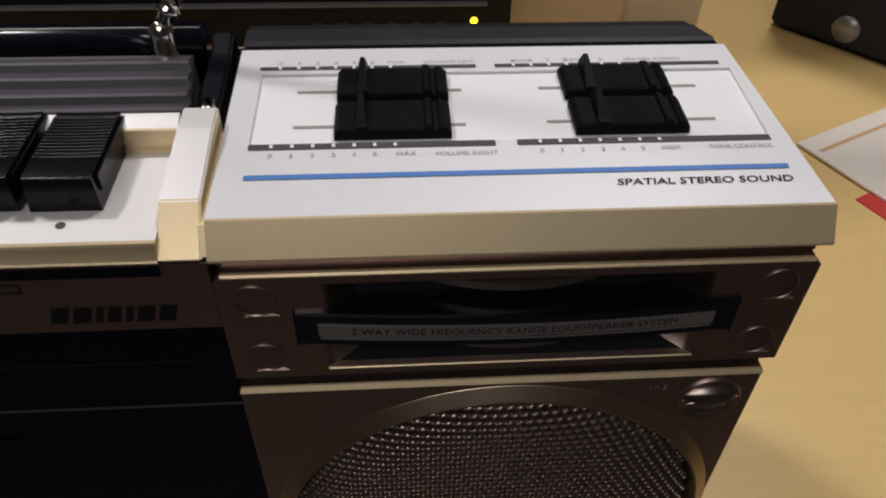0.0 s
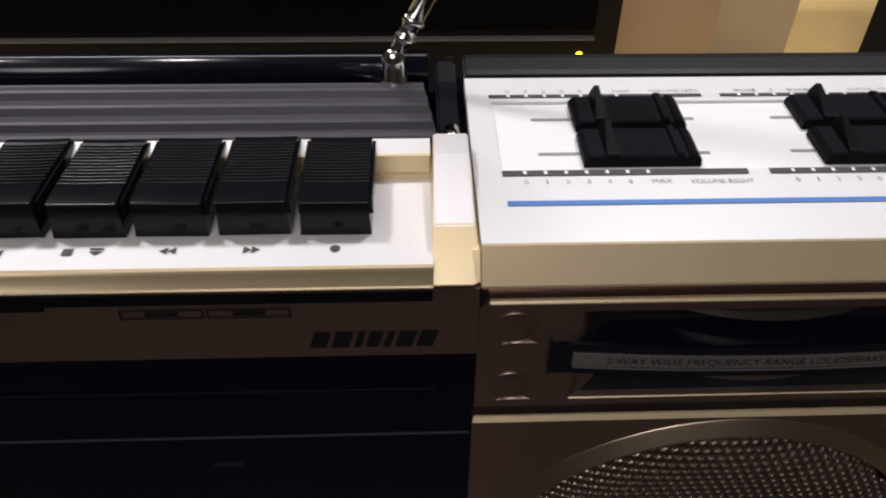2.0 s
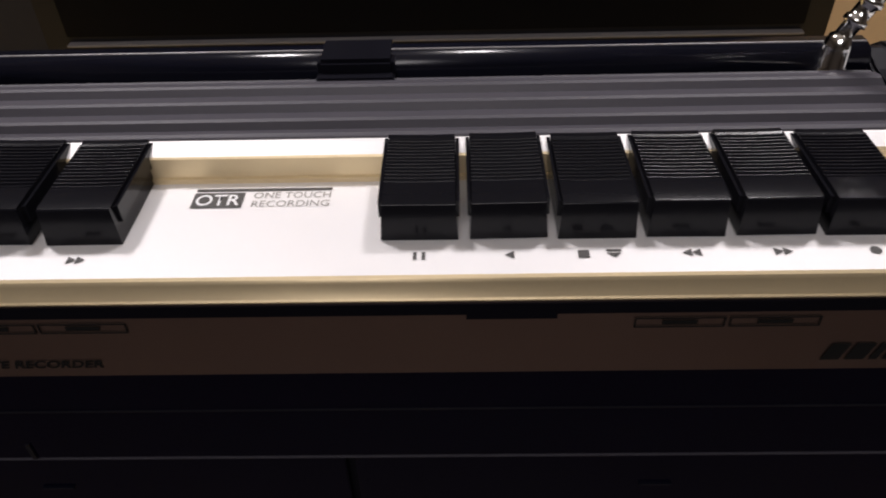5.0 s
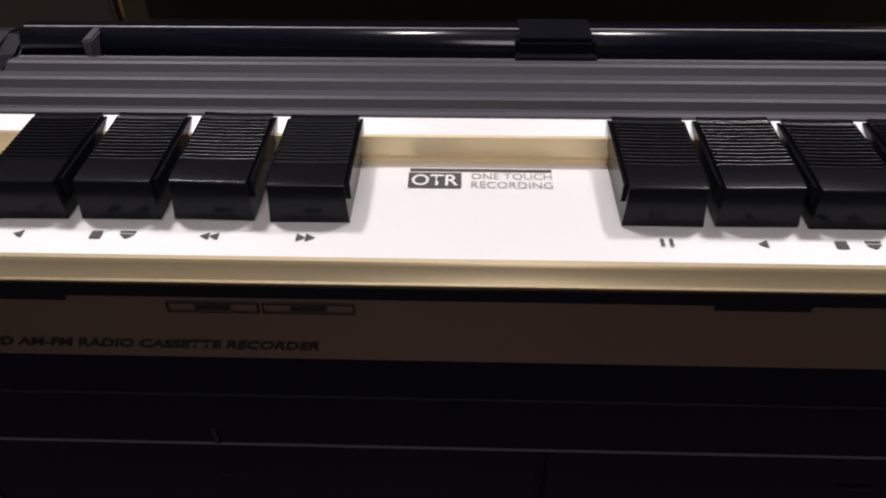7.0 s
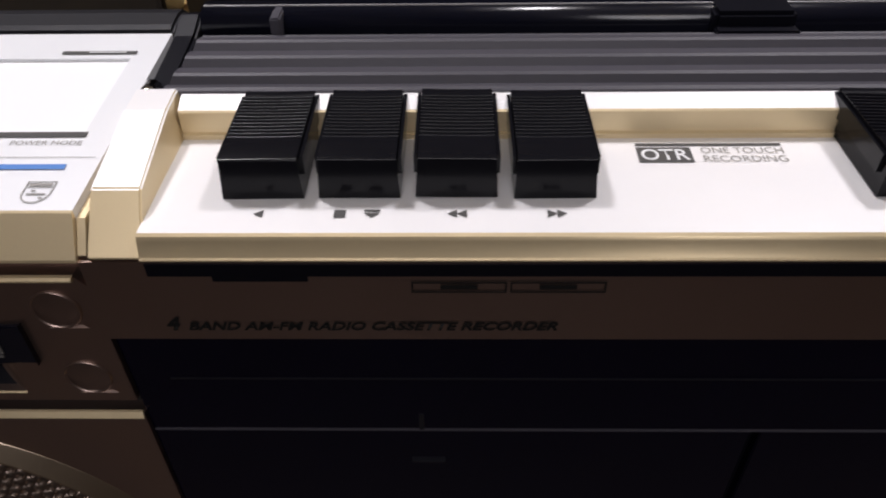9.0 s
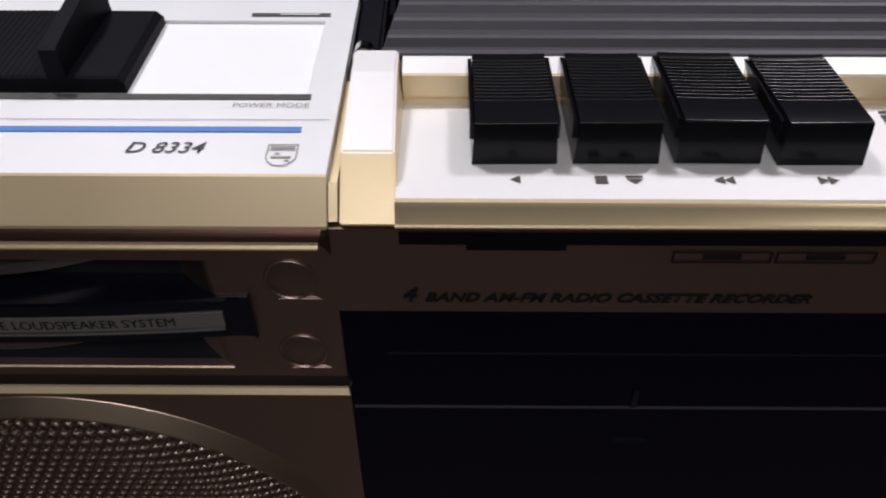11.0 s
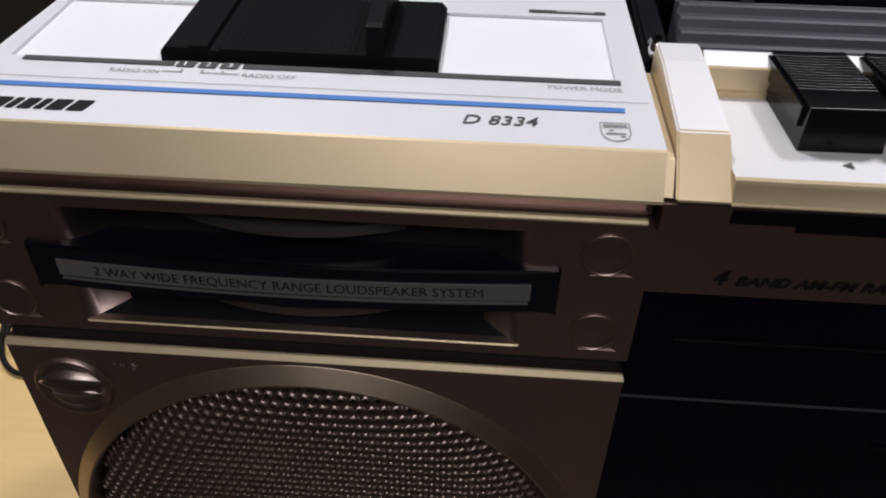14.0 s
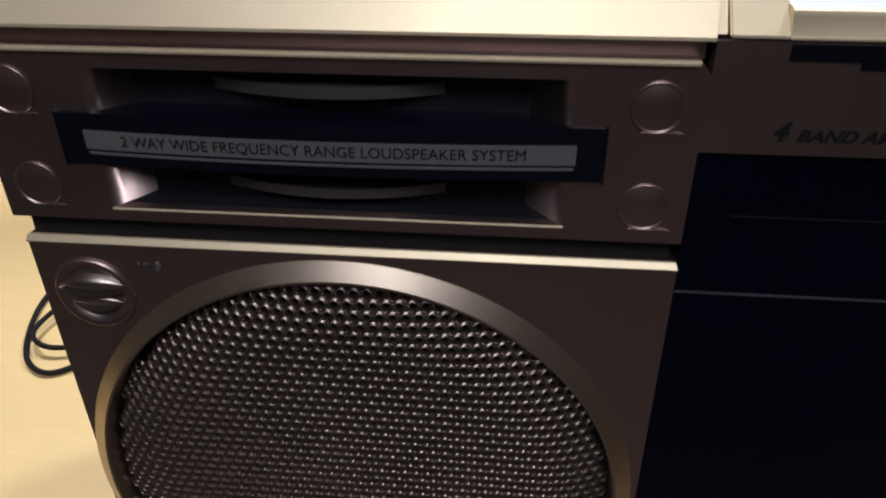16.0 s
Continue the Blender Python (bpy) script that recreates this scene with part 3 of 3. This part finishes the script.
        for a, b, y, h in ((-0.2690, -0.2367, 0.0281, 0.0018), (-0.2222, -0.1445, 0.0281, 0.0018), (-0.2670, -0.2365, 0.0621, 0.0014), (-0.1625, -0.1445, 0.0621, 0.0014)):
            part("scale_bar", flat([rect(a, 0, b, h)], 0.00006, top_at(0, y)), INK, sec)
        for i in range(3):
            part("print_box", flat([rect(-0.2362 + 0.0046 * i, 0, -0.2325 + 0.0046 * i, 0.0024, 0.0004)], 0.00006, top_at(0, 0.0278)), INK, sec)
            lettering("lettering", str(i + 1), 0.0010 if i else 0.0004, 0.0015, top_at(-0.2346 + 0.0046 * i, 0.0283, 0.0003), WHITE, sec)
        for a in (-0.1560, -0.2480):
            part("print_bar", flat([rect(a, 0.0005, a + 0.0090, 0.0009)], 0.00005, top_at(0, 0.0621, 0.0003)), SILVER, sec)
        for words, x, w in (("RADIO ON", -0.2490, 0.0102), ("RADIO OFF", -0.2214, 0.0110), ("POWER MODE", -0.1593, 0.0148)):
            lettering("lettering", words, w, 0.0015, top_at(x, 0.0246 if w < 0.012 else 0.0254), INKGREY, sec)
        part("print_lines", flat([rect(-0.2382, 0, -0.2345, 0.00025), rect(-0.2345, 0, -0.2342, 0.0014), rect(-0.2302, 0, -0.2222, 0.00025), rect(-0.2302, 0, -0.2299, 0.0014), rect(-0.2259, 0, -0.2256, 0.0010)], 0.00005, top_at(0, 0.0255)), INKGREY, sec)
        part("groove_line", flat([rect(-0.2740, 0, -0.1400, 0.00015)], 0.00003, top_at(0, 0.0212)), INKGREY, sec)
        lettering("lettering", "D 8334", 0.0142, 0.0032, top_at(-0.1758, 0.0109), INK, sec, 0.004, 0.22)
        wordmark(top_at(-0.2712, 0.0089), 0.0235, 0.0037, sec)
        shield = [(-0.1502, 0.0042), (-0.1502, 0.0025), (-0.1497, 0.0012), (-0.1486, 0.0002), (-0.1474, 0.0), (-0.1462, 0.0002), (-0.1451, 0.0012), (-0.1446, 0.0025), (-0.1446, 0.0042), (-0.1446, 0.0064), (-0.1502, 0.0064)]
        rim = []
        mid = Vector((-0.1474, 0.0033))
        for i in range(len(shield)):
            p, q = Vector(shield[i]), Vector(shield[(i + 1) % len(shield)])
            rim.append([p, q, q + (mid - q) * 0.08, p + (mid - p) * 0.08])
        rim += [rect(-0.1496, 0.0050, -0.1452, 0.0058), rect(-0.1498, 0.0045, -0.1450, 0.0047), rect(-0.1492, 0.0024, -0.1456, 0.0028), rect(-0.1486, 0.0034, -0.1478, 0.0038), rect(-0.1466, 0.0014, -0.1458, 0.0018)]
        part("shield_mark", flat(rim, 0.00005, top_at(0, 0.0071)), INKGREY, sec, "small grey shield outline")
        slider(sec, -0.2405, -0.1818, 0.0315, 0.0600, -0.1950, 0.0086, 0.0040, True)

    # upper front: lip, horn opening, screw caps
    fx0, fx1 = lohi(X(-0.0700), X(0.0698))
    part("shadow_gap", block(fx0 + 0.001, fx1 - 0.001, 0.0030, 0.008, 0.1690, 0.1736), TAUPE, sec)
    # black sheet puts the shade of the gap between the front plates into colour
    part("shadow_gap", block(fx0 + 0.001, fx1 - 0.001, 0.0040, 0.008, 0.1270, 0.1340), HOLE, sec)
    lip = extrude_x([(-0.0010, 0.1689), (-0.0010, 0.1693), (-0.0005, 0.1697), (0.0003, 0.16975), (0.0003, 0.1686)], fx0 + 0.0022, fx1 - 0.0022)
    part("front_lip", lip, CHAMPAGNE, sec)
    fr = bmesh.new()
    ox, oz0, oz1 = 0.0468, 0.1358, 0.1656
    rectf = [(fx0, 0.1327), (fx1, 0.1327), (fx1, 0.1670), (fx1 - 0.0022, 0.1697), (fx0 + 0.0022, 0.1697), (fx0, 0.1670)]
    m = X(0)
    outer = [fr.verts.new((x, 0.0, z)) for x, z in rectf]
    outer_b = [fr.verts.new((x, 0.006, z)) for x, z in rectf]
    inn = [fr.verts.new((x, 0.0, z)) for x, z in ((m - ox, oz0), (m + ox, oz0), (m + ox, oz1), (m - ox, oz1))]
    flare = [inn]                     # walls that curl smoothly inwards from the face
    for k in range(1, 7):
        u = k / 6
        hx, lo, hi = ox - 0.0165 * u, oz0 + 0.0030 * u, oz1 - 0.0030 * u
        flare.append([fr.verts.new((m + x, 0.0160 * u ** 1.3, z)) for x, z in ((-hx, lo), (hx, lo), (hx, hi), (-hx, hi))])
    fr.faces.new((outer[0], outer[1], inn[1], inn[0]))
    fr.faces.new((outer[1], outer[2], inn[2], inn[1]))
    fr.faces.new((outer[2], outer[3], outer[4], outer[5], inn[3], inn[2]))
    fr.faces.new((outer[5], outer[0], inn[0], inn[3]))
    for k in range(6):
        fr.faces.new((outer[k], outer_b[k], outer_b[(k + 1) % 6], outer[(k + 1) % 6]))
    for p, q in zip(flare, flare[1:]):
        for k in range(4):
            fr.faces.new((p[k], p[(k + 1) % 4], q[(k + 1) % 4], q[k])).tag = True
    fr.faces.index_update()
    smooth_faces = {f.index for f in fr.faces if f.tag}
    upper = part("upper_front", fr, TAUPE, sec, "taupe metallic front with horn opening")
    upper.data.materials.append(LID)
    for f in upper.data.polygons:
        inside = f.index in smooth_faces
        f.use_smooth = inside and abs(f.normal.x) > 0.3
        # upper and lower inner walls turn dark grey behind the opening's rim
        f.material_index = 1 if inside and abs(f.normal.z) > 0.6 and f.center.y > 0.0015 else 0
    part("horn_throat", block(m - 0.036, m + 0.036, 0.0145, 0.017, 0.140, 0.163), HOLE, sec)
    part("horn_fin", bowed(m, 0.034, 0.1602, 0.1626, 0.0012, 0.0120, 0.0150), FIN, sec)
    part("horn_fin", bowed(m, 0.034, 0.1392, 0.1414, 0.0012, 0.0120, 0.0150), FIN, sec)
    bar = bowed(m, 0.0533, 0.1460, 0.1568, -0.0034, -0.0008, 0.0148)
    soften(bar, 0.0005, 2, 40)
    part("horn_bar", bar, GLOSS, sec, "bowed black bar across the horn")
    part("silver_strip", bowed(m, 0.0478, 0.1497, 0.1536, -0.0037, -0.0017, -0.0005), TAPE, sec, "silver lettered strip")
    part("silver_line", bowed(m, 0.0475, 0.1486, 0.1491, -0.0037, -0.0017, -0.0005), TAPE, sec)
    ob = lettering("lettering", "2 WAY WIDE FREQUENCY RANGE LOUDSPEAKER SYSTEM", 0.0785, 0.0026, Matrix.Translation((m - 0.0400, 0, 0.1503)) @ Matrix.Rotation(radians(90), 4, "X"), INKBLACK, sec)
    for v in ob.data.vertices:
        u = (v.co.x - m) / 0.0481
        v.co.y = -0.0039 + 0.0020 * u * u
    for d in (-0.0617, 0.0617):
        for z in (0.1609, 0.1407):
            cap = lathe_y([(0.0, -0.0002), (0.0043, -0.0002), (0.0045, -0.0001), (0.0046, -0.0005), (0.0048, -0.0006), (0.0050, -0.0004), (0.0051, 0.0001)], X(d), z, 36)
            cap_ob = part("screw_cap", cap, TAUPE, sec, "", True)
            ledge = extrude_x([(0.0004, z - 0.0041), (-0.0006, z - 0.0047), (-0.0005, z - 0.0048), (0.0004, z - 0.0051)], X(d) - 0.0030, X(d) + 0.0056, inset=lambda y, zz: 0.0026 if y > 0 else 0.0)
            part("cap_ledge", ledge, TAUPE, cap_ob)

    # lower front: plate, ring, mesh
    cz = 0.0562
    px0, px1 = lohi(X(-0.0702), X(0.0683))
    pl = plate_with_hole(px0, px1, -0.016, 0.1276, m, cz, 0.0650, 0.0, 0.006)
    part("grille_plate", pl, TAUPE, sec, "taupe metallic speaker plate")
    part("horn_sill", extrude_x([(-0.0003, 0.1353), (-0.0003, 0.1355), (0.0001, 0.1358), (0.0006, 0.1358), (0.0006, 0.1352)], m - 0.0466, m + 0.0466), CHAMPAGNE, sec)
    part("plate_lip", extrude_x([(-0.0003, 0.1264), (-0.0006, 0.1267), (-0.0006, 0.1269), (0.0003, 0.1281), (0.0008, 0.1282), (0.0008, 0.1262)], px0, px1, inset=lambda y, z: 0.0004 if z > 0.128 else 0.0), CHAMPAGNE, sec)
    ring = lathe_y([(0.0692, 0.0004), (0.0688, -0.0002), (0.0651, -0.0027), (0.0645, -0.0027), (0.0638, 0.0030), (0.0630, 0.0052)], m, cz, 160)
    for e in ring.edges:
        p, q = (math.hypot(v.co.x - m, v.co.z - cz) for v in e.verts)
        if abs(p - q) < 1e-5:
            e.smooth = False
    part("grille_ring", ring, RING, sec, "raised gold-taupe metallic ring", True)
    grille(m, cz, 0.0628, sec)
    part("baffle", lathe_y([(0.0, 0.020), (0.018, 0.022), (0.020, 0.020), (0.055, 0.006), (0.066, 0.0045)], m, cz, 48), HOLE, sec, "", True)
    # round catch in the outer upper corner
    bx, bz = X(0.0560), 0.1162 if s > 0 else 0.1140
    part("catch_dish", lathe_y([(0.0094, 0.0001), (0.0091, -0.0006), (0.0088, -0.0010), (0.0085, -0.0011), (0.0076, -0.0008), (0.0062, -0.0002), (0.0060, 0.0001)], bx, bz - 0.0004, 48), TAUPE, sec, "", True)
    # flat dark disc stands in for the shade of a recess behind the catch
    part("catch_well_shade", lathe_y([(0.0, -0.00025), (0.0070, -0.00025), (0.0076, -0.0003)], bx, bz, 40), FIN, sec)
    for z0, w, up, drop, bulge in ((bz + 0.0016, 0.0090, 0.0034, 0.0014, 0.0022), (bz - 0.0028, 0.0060, 0.0020, 0.0010, 0.0010)):
        bm = bmesh.new()
        n, cols = 20, []
        for i in range(n + 1):
            u = 2 * i / n - 1
            e = max(0.0, 1 - u * u) + 0.002
            sec_pts = [(-0.0001, z0 + up * e), (-0.0003 - bulge * 0.75 * e, z0 + up * 0.72 * e), (-0.0003 - bulge * e, z0 + up * 0.36 * e), (-0.0003 - bulge * 0.45 * e, z0 - drop * 0.2 * e), (-0.0003 - 0.0004 * e, z0 - drop * 0.75 * e),
                       (-0.0006 - 0.0020 * e, z0 - drop * e), (-0.0006 - 0.0020 * e, z0 - drop * e - 0.00025), (-0.0001, z0 - drop * e - 0.0008 * e - 0.0003)]
            cols.append([bm.verts.new((bx + w * u, y, z)) for y, z in sec_pts])
        for p, q in zip(cols, cols[1:]):
            for k in range(len(p) - 1):
                bm.faces.new((p[k], q[k], q[k + 1], p[k + 1]))
            for k in (4, 5, 6):
                bm.edges.get((p[k], q[k])).smooth = False
        part("catch", bm, CATCH, sec, "polished taupe lens-shaped catch", True)
    xm = s * 0.2505
    marks = [rect(xm + o - 0.0002, 0.0002, xm + o + 0.0002, 0.0008) for o in (-0.0022, -0.0008, 0.0)]
    marks += [[(xm + 0.0020 + r * math.cos(j * math.pi / 4), z + r * math.sin(j * math.pi / 4)) for j in range(8)] for r, z in ((0.0005, 0.0006), (0.00045, -0.0006))]
    for mark in marks:
        part("embossed_mark", flat([mark], 0.0003, front_at(0, 0.1215)), TAPE, sec)
    return sec


def window_plate(xa, xb):
    z = lambda y: TOPZ + 0.0514 * y - 0.0008
    xs = (min(xa, xb) - 0.0003, max(xa, xb) + 0.0003)
    return extrude_x([(0.0300, z(0.0300)), (0.0606, z(0.0606)), (0.0606, z(0.0606) - 0.002), (0.0300, z(0.0300) - 0.002)], *xs)


def slider(parent, x0, x1, y0, y1, xk, knob_h, knob_w, large=False):
    """A flat ribbed slider plate with an upright finger fin."""
    base = lambda y: TOPZ + 0.0514 * y - 0.0006
    zt = lambda y: base(y) + (0.0034 if large else 0.0030)
    # stations along x: (x, height above the plate's top)
    st = [(x0, -0.0012), (x0 + 0.0012, 0.0)]
    if large:
        st += [(x0 + 0.0060, 0.0), (x0 + 0.0064, 0.0006), (x0 + 0.0104, 0.0006), (x0 + 0.0108, -0.0004), (x0 + 0.0126, -0.0004), (x0 + 0.0130, 0.0)]
        n = 22
        a, b = x0 + 0.0140, xk - 0.0025
    else:
        n = 12
        a, b = xk + 0.0030, x1 - 0.0075
    for i in range(n):
        u = a + (b - a) * i / n
        w = (b - a) / n
        st += [(u, 0.0), (u + w * 0.25, 0.00008), (u + w * 0.55, 0.00008), (u + w * 0.8, 0.0)]
    if not large:
        st += [(x1 - 0.0066, 0.0), (x1 - 0.0062, 0.0009), (x1 - 0.0048, 0.0009), (x1 - 0.0044, -0.0003), (x1 - 0.0032, -0.0003), (x1 - 0.0028, 0.0004)]
    st += [(x1 - 0.0012, 0.0), (x1, -0.0012)]
    bm = bmesh.new()
    rows = []
    for x, h in sorted(st):
        rows.append([bm.verts.new(p) for p in ((x, y0, base(y0)), (x, y0 + 0.0002, zt(y0) + h - 0.0004), (x, y0 + 0.0008, zt(y0) + h), (x, y1 - 0.0008, zt(y1) + h), (x, y1, zt(y1) + h - 0.0005), (x, y1, base(y1)))])
    for p, q in zip(rows, rows[1:]):
        for k in range(6):
            bm.faces.new((p[k], q[k], q[(k + 1) % 6], p[(k + 1) % 6]))
    bm.faces.new(rows[0]), bm.faces.new(rows[-1][::-1])
    ym = (y0 + y1) / 2
    fy0, fy1 = (y0 + 0.0002, y1 - 0.0002)
    yp = y0 + 0.78 * (y1 - y0)
    front_h, slim = (0.66, 0.25) if large else (0.16, 0.60)
    prof = [(fy0, base(fy0) + 0.001), (fy0, zt(fy0) + knob_h * front_h), (fy0 + 0.0012, zt(fy0) + knob_h * (front_h + 0.06)), (yp, zt(yp) + knob_h), (yp + 0.0012, zt(yp) + knob_h), (fy1, zt(fy1) + knob_h * 0.25), (fy1, base(fy1) + 0.001)]
    half = knob_w / 2
    z0 = zt(ym)
    extrude_x(prof, xk - half, xk + half, bm, inset=lambda y, z: half * slim * max(0.0, (z - z0) / knob_h))
    part("slider", bm, SLIDE, parent, "ribbed black slider with finger fin")


speaker_section(1)
speaker_section(-1)
for x in (-0.25, -0.1, 0.1, 0.25):
    part("foot", block(x - 0.012, x + 0.012, 0.02, 0.10, -LIFT, -0.015, 0.001), RUBBER, unit)

# ---- things behind and beside ----
monitor = thing("monitor", (0.0125, 0.345, 0.0), "black flat computer monitor behind the recorder", "monitor")
bz = LIFT
bm = block(-0.2475, 0.2475, 0.0, 0.035, bz + 0.040, bz + 0.40, 0.003)
part("housing", bm, BEZEL, monitor)
part("screen", block(-0.231, 0.231, -0.0012, 0.004, bz + 0.0760, bz + 0.385, 0.0005), SCREEN, monitor)
part("screen_rim", block(-0.2310, 0.2310, -0.0050, 0.004, bz + 0.0706, bz + 0.0724, 0.0006), RIM, monitor)
part("power_light", lathe_y([(0.0, -0.0016), (0.0020, -0.0013), (0.0024, 0.0)], 0.2230, bz + 0.0586, 16), LED, monitor, "amber power light", True)
for i in range(6):
    part("button_mark", block(0.118 + 0.016 * i, 0.124 + 0.016 * i, -0.0006, 0.001, bz + 0.0570, bz + 0.0582), GREYRIB, monitor)
part("stand_neck", block(-0.03, 0.03, 0.012, 0.03, 0.012, bz + 0.05, 0.002), BEZEL, monitor)
part("stand_base", block(-0.12, 0.12, -0.06, 0.10, 0.0, 0.012, 0.004), BEZEL, monitor)


def loudspeaker(at, turn):
    ob = thing("loudspeaker", at, "black cloth-fronted computer loudspeaker on the table", "speaker", "desk loudspeakers", turn)
    part("cabinet", block(0.0, 0.13, 0.006, 0.13, 0.003, 0.26, 0.006), BEZEL, ob)
    part("front_cloth", block(0.002, 0.128, 0.0, 0.008, 0.005, 0.258, 0.003), CLOTH, ob)
    part("badge", lathe_y([(0.0, -0.0025), (0.0105, -0.0022), (0.0120, 0.001)], 0.0647, 0.0214, 28), TAPE, ob, "small round grey badge", True)
    part("base", block(0.01, 0.12, 0.01, 0.12, 0.0, 0.004), RUBBER, ob)
    return ob


loudspeaker((0.5136, 0.4885, 0.0), -47)
loudspeaker((-0.425, 0.440, 0.0), 12)


def carton(x0, x1, y, h, mat, text):
    ob = thing("cardboard_box", ((x0 + x1) / 2, y, 0.0), text, "box", "cardboard boxes")
    w = (x1 - x0) / 2
    part("box_body", block(-w, w, 0.0, 0.12, 0.0, h, 0.002), mat, ob)
    part("flap", block(-w + 0.001, w - 0.001, -0.0025, -0.0005, h * 0.6, h + 0.001, 0.0008), mat, ob)


# the first box's darker card carries the monitor's shade in its colour
carton(0.262, 0.372, 0.46, 0.30, SHADEDCARD, "cardboard box standing behind the monitor, coloured darker for the monitor's shade")
carton(0.374, 0.452, 0.49, 0.28, PALECARD, "pale cardboard box standing behind the monitor")
carton(-0.29, -0.20, 0.50, 0.30, PALECARD, "pale cardboard box beside the monitor")
case = thing("carry_case", (-0.66, 0.44, 0.0), "black fabric carry case lying on the table", "case")
part("case_body", block(0.0, 0.17, 0.0, 0.16, 0.0, 0.16, 0.012), CLOTH, case)
part("zip_band", block(-0.001, 0.171, -0.001, 0.161, 0.078, 0.084, 0.0004), GREYRIB, case)
book = thing("hardback_book", (-0.475, 0.52, 0.0), "dark red hardback book standing behind the loudspeaker", "book")
part("cover", block(0.0, 0.035, 0.0, 0.12, 0.0, 0.20, 0.001), RED, book)
part("pages", block(0.003, 0.032, 0.003, 0.121, 0.003, 0.201), PAPER, book)

# booklet
leaf = thing("booklet", (0.4673, 0.3087, 0.0), "white printed booklet over a red leaflet on the table", "booklet", turn=26)
part("red_leaflet", block(-0.014, 0.19, -0.20, -0.062, 0.0, 0.0010), RED, leaf, "red printed leaflet")
part("page", block(0.0, 0.21, -0.155, 0.0, 0.0012, 0.0030, 0.0003), PAPER, leaf)
part("printed_line", block(0.006, 0.20, -0.0170, -0.0140, 0.0031, 0.0033), TAN, leaf)

# cable loops


def curve_through(points, steps=8):
    out = []
    pts = [Vector(p) for p in points]
    for i in range(len(pts) - 1):
        p0, p1, p2, p3 = pts[max(i - 1, 0)], pts[i], pts[i + 1], pts[min(i + 2, len(pts) - 1)]
        for k in range(steps):
            t = k / steps
            out.append(0.5 * ((2 * p1) + (p2 - p0) * t + (2 * p0 - 5 * p1 + 4 * p2 - p3) * t * t + (3 * p1 - p0 - 3 * p2 + p3) * t ** 3))
    return out + [pts[-1]]


line = [(-0.300, 0.260, 0.002), (-0.380, 0.225, 0.002), (-0.412, 0.196, 0.002), (-0.4150, 0.168, 0.002), (-0.4010, 0.1310, 0.002), (-0.3833, 0.1175, 0.002), (-0.3680, 0.1290, 0.002), (-0.352, 0.158, 0.003),
        (-0.372, 0.185, 0.005), (-0.396, 0.172, 0.006), (-0.4030, 0.146, 0.006), (-0.3950, 0.1335, 0.006), (-0.3800, 0.1330, 0.005), (-0.355, 0.150, 0.003), (-0.310, 0.175, 0.002)]
tagged(part("cable", tube(curve_through(line), 0.0013, segs=8), RUBBER, smooth=True), "thin black cable coiled on the table", "cable")
